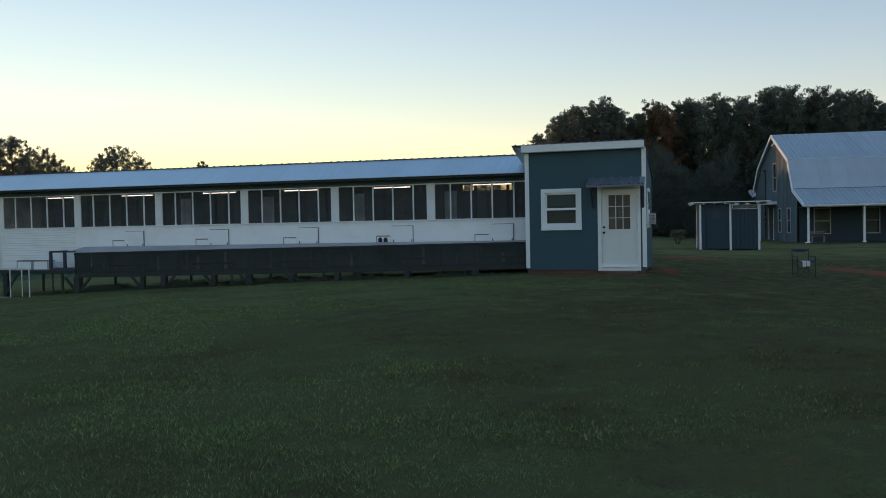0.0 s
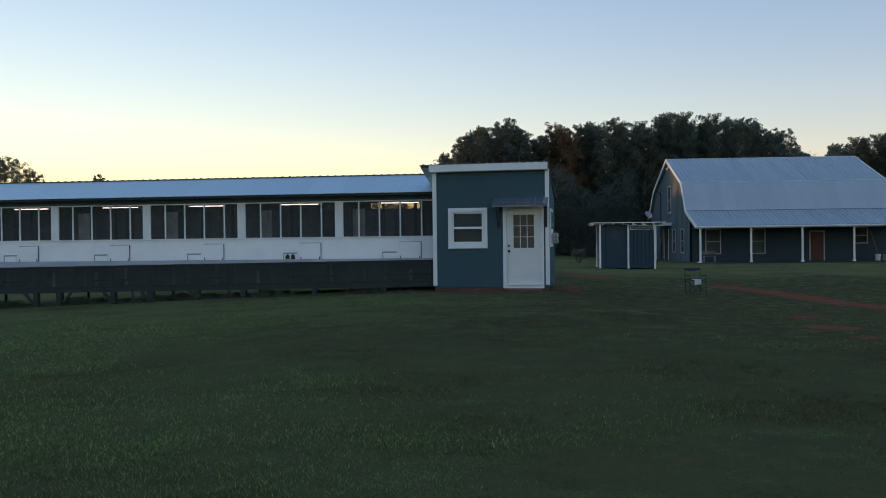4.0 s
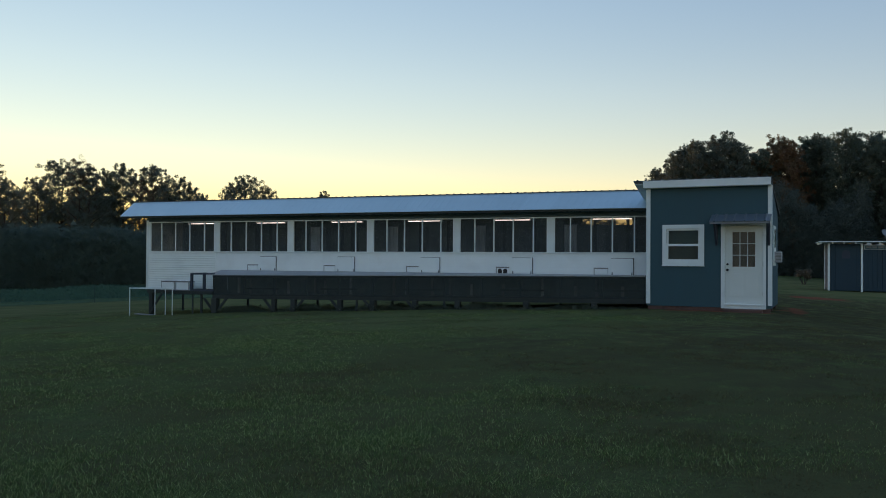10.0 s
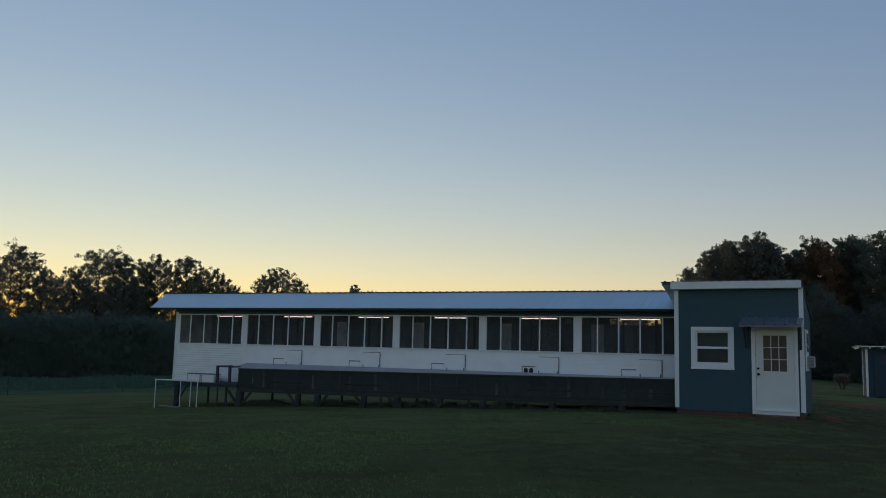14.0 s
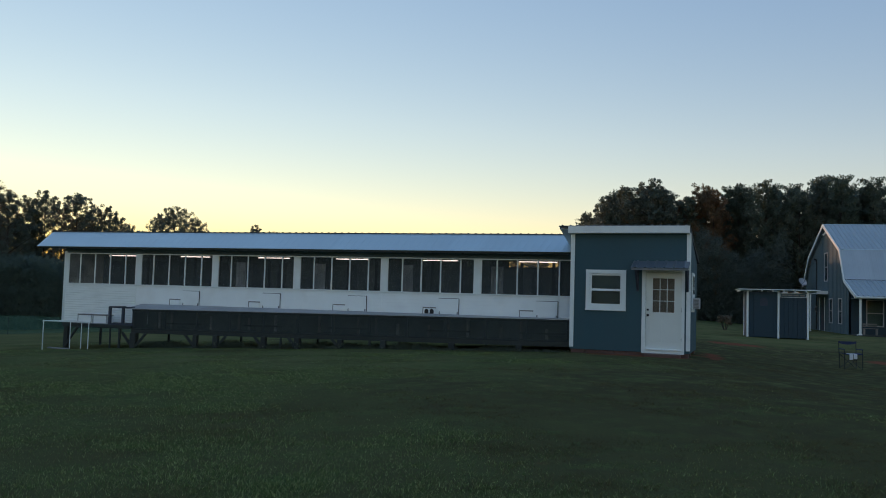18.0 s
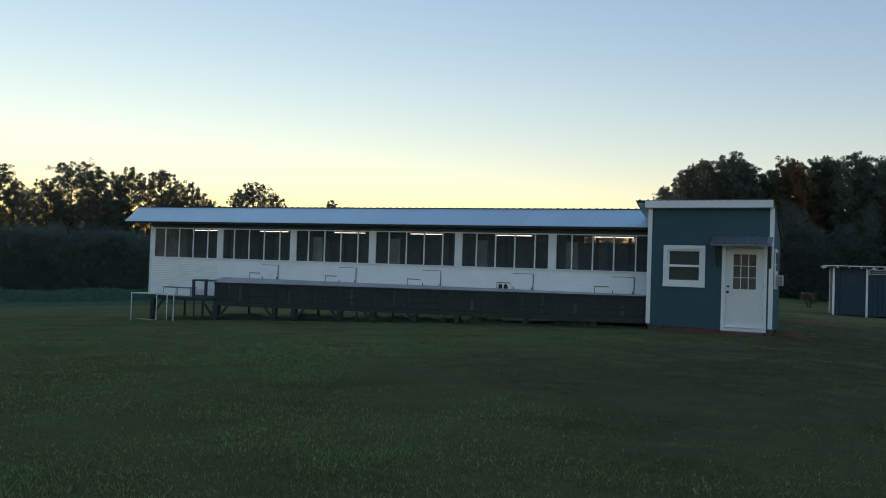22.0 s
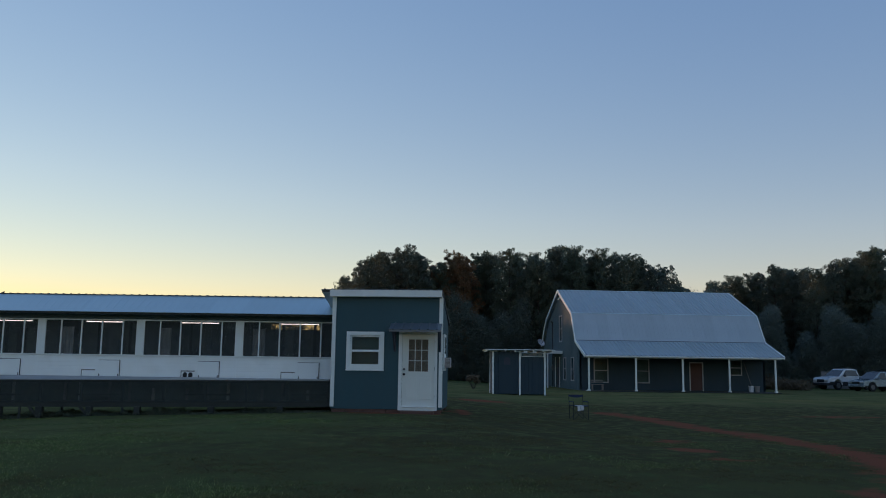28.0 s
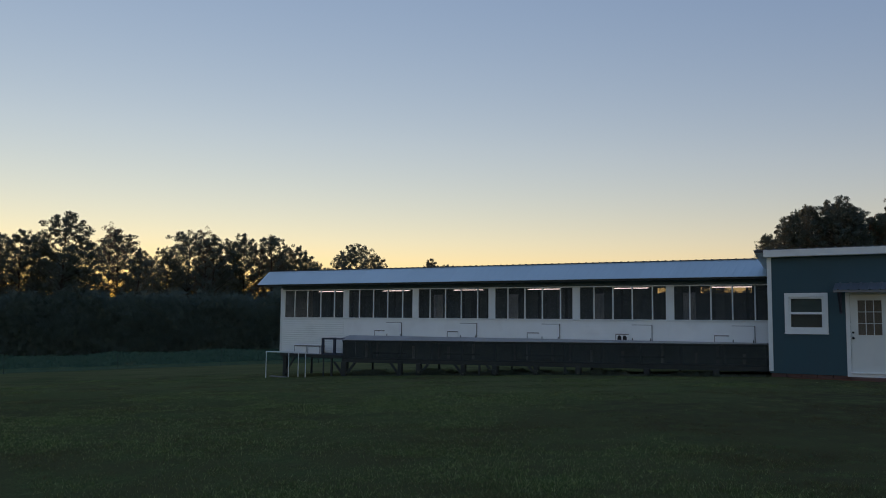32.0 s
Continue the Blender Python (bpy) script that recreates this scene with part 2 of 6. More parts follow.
# autumn hue with the warm low sunlight on the tree tops put in
RUST = leaf_material("autumn_sunlit_leaves", (0.3, 0.175, 0.1), (0.19, 0.16, 0.1), through=0.65)
BARE = leaf_material("thin_autumn_leaves", (0.24, 0.19, 0.14), (0.15, 0.12, 0.08))
UNDER = leaf_material("undergrowth_leaves", (0.17, 0.235, 0.195), (0.18, 0.23, 0.19), through=0.6)
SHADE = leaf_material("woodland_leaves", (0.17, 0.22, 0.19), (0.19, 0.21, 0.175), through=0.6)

# grass and the earth under it
GROUND = bpy.data.materials.new("mown_field")
GROUND.use_nodes = True
gt = GROUND.node_tree
gb = gt.nodes["Principled BSDF"]
gb.inputs["Roughness"].default_value = 0.95
gb.inputs["Specular IOR Level"].default_value = 0.0
gtc = gt.nodes.new("ShaderNodeTexCoord")


def ground_noise(scale, detail=6.0):
    n = gt.nodes.new("ShaderNodeTexNoise")
    n.inputs["Scale"].default_value, n.inputs["Detail"].default_value = scale, detail
    gt.links.new(gtc.outputs["Object"], n.inputs["Vector"])
    return n.outputs[0]


def ground_mix(factor, a, b):
    n = gt.nodes.new("ShaderNodeMix")
    n.data_type = "RGBA"
    gt.links.new(factor, n.inputs["Factor"])
    for key, v in (("A", a), ("B", b)):
        if isinstance(v, tuple):
            n.inputs[key].default_value = (*v, 1)
        else:
            gt.links.new(v, n.inputs[key])
    return n.outputs["Result"]


def ground_range(v, lo, hi):
    n = gt.nodes.new("ShaderNodeMapRange")
    n.inputs[1].default_value, n.inputs[2].default_value = lo, hi
    gt.links.new(v, n.inputs[0])
    return n.outputs[0]


gcol = ground_mix(ground_range(ground_noise(0.35), 0.35, 0.7), (0.12, 0.168, 0.06), (0.14, 0.152, 0.062))
gcol = ground_mix(ground_range(ground_noise(2.5), 0.5, 0.72), gcol, (0.09, 0.145, 0.05))
gcol = ground_mix(ground_range(ground_noise(0.9, 8.0), 0.62, 0.8), gcol, (0.095, 0.082, 0.055))
gcol = ground_mix(ground_range(ground_noise(9.0, 4.0), 0.48, 0.66), gcol, (0.062, 0.095, 0.034))
gcol = ground_mix(ground_range(ground_noise(45.0, 3.0), 0.42, 0.62), gcol, (0.052, 0.056, 0.026))
gcol = ground_mix(ground_range(ground_noise(130.0, 2.0), 0.55, 0.7), gcol, (0.16, 0.2, 0.065))
soil_at = gt.nodes.new("ShaderNodeAttribute")
soil_at.attribute_name = "soil"
soil_mul = gt.nodes.new("ShaderNodeMath")
soil_mul.operation = "MULTIPLY_ADD"
gt.links.new(soil_at.outputs["Fac"], soil_mul.inputs[0])
soil_mul.inputs[1].default_value = 1.85
soil_off = gt.nodes.new("ShaderNodeMath")
soil_off.operation = "MULTIPLY_ADD"
gt.links.new(ground_noise(2.2, 9.0), soil_off.inputs[0])
soil_off.inputs[1].default_value, soil_off.inputs[2].default_value = 3.4, -2.35
gt.links.new(soil_off.outputs[0], soil_mul.inputs[2])
soil_clamp = ground_range(soil_mul.outputs[0], 0.0, 0.75)
# dry tone that also carries brighter light on the farther ground as colour
dry_lit_at = gt.nodes.new("ShaderNodeAttribute")
dry_lit_at.attribute_name = "dry"
dry_lit_mul = gt.nodes.new("ShaderNodeMath")
dry_lit_mul.operation = "MULTIPLY"
gt.links.new(dry_lit_at.outputs["Fac"], dry_lit_mul.inputs[0])
gt.links.new(ground_range(ground_noise(0.5, 6.0), 0.25, 0.6), dry_lit_mul.inputs[1])
gcol = ground_mix(dry_lit_mul.outputs[0], gcol, (0.165, 0.155, 0.068))
# thin brown lawn, plus the dim right side of the view as colour
worn_dim_at = gt.nodes.new("ShaderNodeAttribute")
worn_dim_at.attribute_name = "worn"
worn_dim_mul = gt.nodes.new("ShaderNodeMath")
worn_dim_mul.operation = "MULTIPLY"
gt.links.new(worn_dim_at.outputs["Fac"], worn_dim_mul.inputs[0])
gt.links.new(ground_range(ground_noise(3.0, 6.0), 0.3, 0.55), worn_dim_mul.inputs[1])
gcol = ground_mix(worn_dim_mul.outputs[0], gcol, (0.078, 0.07, 0.037))
# dimmer foreground put into the ground colour, broken up by noise
near_dim_at = gt.nodes.new("ShaderNodeAttribute")
near_dim_at.attribute_name = "near_dim"
near_dim_mul = gt.nodes.new("ShaderNodeMath")
near_dim_mul.operation = "MULTIPLY"
gt.links.new(near_dim_at.outputs["Fac"], near_dim_mul.inputs[0])
gt.links.new(ground_range(ground_noise(1.3, 5.0), 0.3, 0.6), near_dim_mul.inputs[1])
gcol = ground_mix(near_dim_mul.outputs[0], gcol, (0.09, 0.09, 0.04))
gcol = ground_mix(soil_clamp, gcol, (0.23, 0.085, 0.05))
gt.links.new(gcol, gb.inputs["Base Color"])
gbump = gt.nodes.new("ShaderNodeBump")
gbump.inputs["Strength"].default_value, gbump.inputs["Distance"].default_value = 0.6, 0.05
gt.links.new(ground_noise(18.0), gbump.inputs["Height"])
gt.links.new(gbump.outputs[0], gb.inputs["Normal"])
GRASS = leaf_material("grass_blades", (0.098, 0.15, 0.05), (0.45, 0.5, 0.215), spread=0.9, through=0.35)
grt = GRASS.node_tree
lush_at = grt.nodes.new("ShaderNodeAttribute")
lush_at.attribute_name = "lush"
dry = grt.nodes.new("ShaderNodeMix")
dry.data_type = "RGBA"
dry.inputs["A"].default_value = (0.125, 0.108, 0.055, 1)
live = [n for n in grt.nodes if n.bl_idname == "ShaderNodeMix" and n != dry][0]
grt.links.new(lush_at.outputs["Fac"], dry.inputs["Factor"])
grt.links.new(live.outputs["Result"], dry.inputs["B"])
skew = grt.nodes.new("ShaderNodeMath")  # few pale blades among many dark ones
skew.operation = "POWER"
skew.inputs[1].default_value = 3.0
grt.links.new(live.inputs["Factor"].links[0].from_socket, skew.inputs[0])
grt.links.new(skew.outputs[0], live.inputs["Factor"])
for n in grt.nodes:
    if n.bl_idname == "ShaderNodeBsdfPrincipled":
        grt.links.new(dry.outputs["Result"], n.inputs["Base Color"])
    if n.bl_idname == "ShaderNodeBsdfTranslucent":
        grt.links.new(dry.outputs["Result"], n.inputs[0])

# ---- shape helpers ----


class Shape:
    """Vertices and faces of one mesh, put together from simple solids."""

    def __init__(self):
        self.v, self.f = [], []

    def add(self, verts, faces):
        n = len(self.v)
        self.v += [tuple(p) for p in verts]
        self.f += [tuple(i + n for i in face) for face in faces]
        return self

    def box(self, x0, y0, z0, x1, y1, z1, edge=0.0):
        """A box with its edges cut back by edge."""
        if x1 < x0:
            x0, x1 = x1, x0
        if y1 < y0:
            y0, y1 = y1, y0
        if z1 < z0:
            z0, z1 = z1, z0
        if not edge:
            c = [(x, y, z) for z in (z0, z1) for y in (y0, y1) for x in (x0, x1)]
            return self.add(c, [(0, 2, 3, 1), (4, 5, 7, 6), (0, 1, 5, 4), (2, 6, 7, 3), (0, 4, 6, 2), (1, 3, 7, 5)])
        e = min(edge, (x1 - x0) / 3, (y1 - y0) / 3, (z1 - z0) / 3)
        verts, index = [], {}
        for a in (0, 1):
            for b in (0, 1):
                for c in (0, 1):
                    p = ((x0, x1)[a], (y0, y1)[b], (z0, z1)[c])
                    q = (p[0] + (e, -e)[a], p[1] + (e, -e)[b], p[2] + (e, -e)[c])
                    for k in range(3):
                        index[a, b, c, k] = len(verts)
                        verts.append(tuple(p[i] if i == k else q[i] for i in range(3)))
        faces = []
        for k in range(3):
            i, j = [n for n in range(3) if n != k]
            for s in (0, 1):
                ring = []
                for u, w in ((0, 0), (1, 0), (1, 1), (0, 1)):
                    key = [0, 0, 0]
                    key[k], key[i], key[j] = s, u, w
                    ring.append(index[(*key, k)])
                faces.append(ring)
            for u in (0, 1):
                for w in (0, 1):
                    key0, key1 = [0, 0, 0], [0, 0, 0]
                    key0[i] = key1[i] = u
                    key0[j] = key1[j] = w
                    key1[k] = 1
                    faces.append([index[(*key0, i)], index[(*key1, i)], index[(*key1, j)], index[(*key0, j)]])
        for a in (0, 1):
            for b in (0, 1):
                for c in (0, 1):
                    faces.append([index[a, b, c, k] for k in range(3)])
        return self.add(verts, faces)

    def rod(self, p, q, r0, r1=None, sides=8):
        """A round rod from p to q that may taper."""
        r1 = r0 if r1 is None else r1
        p, q = Vector(p), Vector(q)
        way = (q - p).normalized()
        side = way.cross(Vector((0, 0, 1)) if abs(way.z) < 0.9 else Vector((1, 0, 0))).normalized()
        other = way.cross(side)
        ring = [(math.cos(2 * math.pi * k / sides), math.sin(2 * math.pi * k / sides)) for k in range(sides)]
        verts = [p + (side * c + other * s) * r0 for c, s in ring] + [q + (side * c + other * s) * r1 for c, s in ring]
        faces = [(k, (k + 1) % sides, sides + (k + 1) % sides, sides + k) for k in range(sides)]
        return self.add(verts, faces + [tuple(range(sides - 1, -1, -1)), tuple(range(sides, 2 * sides))])

    def beam(self, p, q, w, h):
        """A squared timber from p to q, w wide and h deep."""
        p, q = Vector(p), Vector(q)
        way = (q - p).normalized()
        side = way.cross(Vector((0, 0, 1)) if abs(way.z) < 0.95 else Vector((0, 1, 0))).normalized() * (w / 2)
        up = side.cross(way).normalized() * (h / 2)
        c = [e + a * side + b * up for e in (p, q) for a, b in ((-1, -1), (1, -1), (1, 1), (-1, 1))]
        return self.add(c, [(0, 1, 2, 3), (7, 6, 5, 4), (0, 4, 5, 1), (1, 5, 6, 2), (2, 6, 7, 3), (3, 7, 4, 0)])

    def prism(self, outline, a, b):
        """A flat outline (points) carried from offset a to offset b."""
        n = len(outline)
        a, b = Vector(a), Vector(b)
        verts = [Vector(p) + a for p in outline] + [Vector(p) + b for p in outline]
        return self.add(verts, [tuple(range(n - 1, -1, -1)), tuple(range(n, 2 * n))] + [(k, (k + 1) % n, n + (k + 1) % n, n + k) for k in range(n)])

    def moved(self, m):
        self.v = [tuple(m @ Vector(p)) for p in self.v]
        return self

    def mesh(self, name, mat, smooth=False):
        me = bpy.data.meshes.new(name)
        me.from_pydata(self.v, [], self.f)
        bm = bmesh.new()
        bm.from_mesh(me)
        bmesh.ops.recalc_face_normals(bm, faces=bm.faces)
        bm.to_mesh(me)
        bm.free()
        if smooth:
            me.shade_smooth()
        me.materials.append(mat)
        return me


def thing(name, label, category, m=None, group="", kind=""):
    """An Empty at the base of a thing; its parts are built in its own axes."""
    ob = new(name)
    ob.empty_display_size = 0.2
    if m is not None:
        ob.matrix_world = m
    return tagged(ob, label, category, group, kind)


def part(name, shape, mat, parent=None, label="", smooth=False):
    ob = new(name, shape if isinstance(shape, bpy.types.Mesh) else shape.mesh(name, mat, smooth))
    if parent is not None:
        ob.parent = parent
    return tagged(ob, label)


def sub(name, shape, mat, parent, label=""):
    return part(name, shape, mat, parent, label)


def ribbed(width, rib=0.3, rise=0.03):
    """Cross-section of one metal roof sheet: flat pans with raised ribs."""
    prof, n = [(0.0, 0.0)], max(1, round(width / rib))
    step = width / n
    for k in range(n):
        c = (k + 0.5) * step
        prof += [(c - 0.035, 0.0), (c - 0.014, rise), (c + 0.014, rise), (c + 0.035, 0.0)]
    return prof + [(width, 0.0)]


def roof_sheet(a, b, width_a, width_b, rib=0.3, rise=0.03, thick=0.012):
    """A sheet from the eave corner a to the ridge corner b; width_a and width_b are the vectors along eave and ridge."""
    a, b, wa, wb = Vector(a), Vector(b), Vector(width_a), Vector(width_b)
    normal = wa.cross(b - a).normalized()
    if normal.z < 0:
        normal = -normal
    w = wa.length
    prof = ribbed(w, rib, rise)
    s = Shape()
    n = len(prof)
    rows = []
    for down in (0.0, -thick):
        for start, way in ((a, wa), (b, wb)):
            rows += [start + way * (u / w) + normal * (h + down) for u, h in prof]
    faces = [(k, k + 1, n + k + 1, n + k) for k in range(n - 1)] + [(2 * n + k, 3 * n + k, 3 * n + k + 1, 2 * n + k + 1) for k in range(n - 1)]
    faces += [(k, 2 * n + k, 2 * n + k + 1, k + 1) for k in range(n - 1)] + [(n + k, n + k + 1, 3 * n + k + 1, 3 * n + k) for k in range(n - 1)]
    faces += [(0, n, 3 * n, 2 * n), (n - 1, 3 * n - 1, 4 * n - 1, 2 * n - 1)]
    return s.add(rows, faces)


def holed(u0, u1, z0, z1, holes, v0, v1):
    """A wall from u0 to u1 with openings (u0, u1, z0, z1) cut right through."""
    us = sorted({u0, u1, *[h[0] for h in holes], *[h[1] for h in holes]})
    zs = sorted({z0, z1, *[h[2] for h in holes], *[h[3] for h in holes]})
    s = Shape()
    nu, nz = len(us), len(zs)

    def solid(i, j):
        if not (0 <= i < nu - 1 and 0 <= j < nz - 1):
            return False
        cu, cz = (us[i] + us[i + 1]) / 2, (zs[j] + zs[j + 1]) / 2
        return not any(h[0] < cu < h[1] and h[2] < cz < h[3] for h in holes)

    for i in range(nu - 1):
        for j in range(nz - 1):
            if not solid(i, j):
                continue
            a, b, c, d = us[i], us[i + 1], zs[j], zs[j + 1]
            s.add([(a, v0, c), (b, v0, c), (b, v0, d), (a, v0, d)], [(0, 1, 2, 3)])
            s.add([(a, v1, c), (b, v1, c), (b, v1, d), (a, v1, d)], [(3, 2, 1, 0)])
            if not solid(i - 1, j):
                s.add([(a, v0, c), (a, v0, d), (a, v1, d), (a, v1, c)], [(0, 1, 2, 3)])
            if not solid(i + 1, j):
                s.add([(b, v0, c), (b, v1, c), (b, v1, d), (b, v0, d)], [(0, 1, 2, 3)])
            if not solid(i, j - 1):
                s.add([(a, v0, c), (a, v1, c), (b, v1, c), (b, v0, c)], [(0, 1, 2, 3)])
            if not solid(i, j + 1):
                s.add([(a, v0, d), (b, v0, d), (b, v1, d), (a, v1, d)], [(0, 1, 2, 3)])
    return s


def smooth_step(lo, hi, v):
    t = np.clip((v - lo) / (hi - lo), 0, 1)
    return t * t * (3 - 2 * t)


def ground_z(x, y):
    """Height of the field: it falls away to -x and a little toward +x and toward the viewer."""
    x, y = np.asarray(x, float), np.asarray(y, float)
    left = np.clip(-x, 0, 16)
    z = -0.10 - 0.028 * left - 0.0007 * left**2 - 0.045 * np.clip(-x - 16, 0, 55) - 0.01 * np.clip(-x - 71, 0, 400)
    z = z - 0.30 * smooth_step(2.5, 8, x) * smooth_step(-14, -2, y) * (1 - 0.6 * smooth_step(6, 16, y))
    z = z - 0.20 * smooth_step(-4, -16, y) * smooth_step(-12, 0, x) - 0.06 * smooth_step(14, 26, y) - 0.2 * smooth_step(26, 34, y) * smooth_step(0, 10, x)
    return z


def gz(x, y):
    return float(ground_z(x, y))


# ---- the field ----
def soil_amount(x, y):
    """Where the red clay shows: the worn track, a trampled strip by the white house and patches by the office."""
    tx = np.array([8.7, 9.5, 9.8, 10.2, 10.7, 10.9, 10.85, 10.6, 9.6])
    ty = np.array([7.0, 4.6, 1.6, -0.4, -1.9, -4.1, -6.2, -8.3, -11.9])
    best = np.zeros_like(x)
    for k in range(len(tx) - 1):
        ax, ay, bx, by = tx[k], ty[k], tx[k + 1], ty[k + 1]
        t = np.clip(((x - ax) * (bx - ax) + (y - ay) * (by - ay)) / ((bx - ax) ** 2 + (by - ay) ** 2), 0, 1)
        d = np.hypot(x - ax - t * (bx - ax), y - ay - t * (by - ay))
        best = np.maximum(best, 1 - smooth_step(0.0, 0.95, d))
    for cx, cy, rx, ry, w in ((4.6, 10.5, 1.9, 1.6, 0.85), (1.7, -0.25, 2.2, 0.5, 1.0), (3.6, 1.5, 0.6, 2.0, 0.8), (8.06, -4.63, 0.6, 0.8, 0.9), (7.9, -7.1, 0.6, 0.8, 1.1), (7.9, -8.8, 0.7, 0.6, 0.8), (8.4, -12.6, 0.6, 0.5, 0.9), (17.0, 6.5, 3.0, 1.0, 0.6), (-8.0, 0.6, 9.0, 1.0, 0.5)):
        best = np.maximum(best, w * (1 - smooth_step(0.3, 1.0, np.hypot((x - cx) / rx, (y - cy) / ry))))
    return best


def field_noise(x, y, scale, seed):
    """Smooth random waves over the field, 0 to 1."""
    grid = np.random.default_rng(seed).random((256, 256))
    u, v = x / scale + 1000, y / scale + 1000
    i, j = np.floor(u).astype(int), np.floor(v).astype(int)
    fu, fv = u - i, v - j
    fu, fv = fu * fu * (3 - 2 * fu), fv * fv * (3 - 2 * fv)
    i, j, i1, j1 = i % 256, j % 256, (i + 1) % 256, (j + 1) % 256
    return (grid[i, j] * (1 - fu) + grid[i1, j] * fu) * (1 - fv) + (grid[i, j1] * (1 - fu) + grid[i1, j1] * fu) * fv


def worn_and_dim(x, y):
    """Where the lawn is darkened: thin and brown toward the track, widened to paint in the view's dim right side, and
    in loose patches near the viewer.
    """
    return np.clip(smooth_step(-1.5, 6.5, x + 0.12 * (y + 22) + 1.5 * np.sin(0.5 * y)) * (1 - smooth_step(8, 15, y)) + 0.6 * smooth_step(0.52, 0.78, 0.6 * field_noise(x, y, 1.1, 7) + 0.4 * field_noise(x, y, 0.4, 8)), 0, 1)


def build_ground():
    fine = np.concatenate([-np.geomspace(3000, 72, 16), np.arange(-70, -24, 2.0), np.arange(-24, 24.01, 0.4), np.arange(26, 71, 2.0), np.geomspace(72, 3000, 16)])
    xs = fine
    ys = fine
    gx, gy = np.meshgrid(xs, ys)
    h = ground_z(gx, gy)
    rough = (np.sin(gx * 1.3 + 2 * np.sin(gy * 0.7)) * np.cos(gy * 1.7 + gx * 0.4)) * 0.012 * (np.hypot(gx, gy) < 60)
    h = h + rough
    n = len(xs)
    verts = np.stack([gx.ravel(), gy.ravel(), h.ravel()], -1)
    me = bpy.data.meshes.new("ground")
    k = np.arange(n * (n - 1)).reshape(n - 1, n)[:, :-1].ravel()
    me.from_pydata(verts.tolist(), [], np.stack([k, k + 1, k + n + 1, k + n], -1).tolist())
    at = me.attributes.new("soil", "FLOAT", "POINT")
    at.data.foreach_set("value", soil_amount(gx, gy).ravel().astype(np.float32))
    at = me.attributes.new("dry", "FLOAT", "POINT")
    dry_and_lit = smooth_step(13, 19, gy + 1.5 * np.sin(gx * 0.3)) * (1 - smooth_step(44, 60, gy)) * smooth_step(3, 7, gx)
    dry_and_lit = np.maximum(dry_and_lit, 0.8 * smooth_step(-13, -20, gx) * smooth_step(-4, 0, gy) * (1 - smooth_step(30, 40, gy)))
    # lighter colour for the better-lit farther lawn and the strip behind the house
    dry_and_lit = np.maximum(dry_and_lit, np.maximum(0.55 * smooth_step(-15, -3, gy), smooth_step(2.5, 5, gy)) * (1 - smooth_step(40, 60, gy)))
    at.data.foreach_set("value", dry_and_lit.ravel().astype(np.float32))
    # painted dimming grows toward the viewer's end of the lawn
    at = me.attributes.new("near_dim", "FLOAT", "POINT")
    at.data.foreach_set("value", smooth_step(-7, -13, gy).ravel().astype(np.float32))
    at = me.attributes.new("worn", "FLOAT", "POINT")
    at.data.foreach_set("value", worn_and_dim(gx.ravel(), gy.ravel()).astype(np.float32))
    me.materials.append(GROUND)
    me.shade_smooth()
    ob = new("ground", me)
    return tagged(ob, "wide mown green field with worn red clay patches", "ground", kind="structure")


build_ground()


def quick_mesh(name, verts, faces_flat, size, mat):
    """A mesh from arrays: faces all with the same number of corners."""
    me = bpy.data.meshes.new(name)
    nf = len(faces_flat) // size
    me.vertices.add(len(verts))
    me.vertices.foreach_set("co", np.asarray(verts, np.float32).ravel())
    me.loops.add(len(faces_flat))
    me.loops.foreach_set("vertex_index", np.asarray(faces_flat, np.int32))
    me.polygons.add(nf)
    me.polygons.foreach_set("loop_start", np.arange(0, nf * size, size, dtype=np.int32))
    me.update(calc_edges=True)
    me.materials.append(mat)
    return me


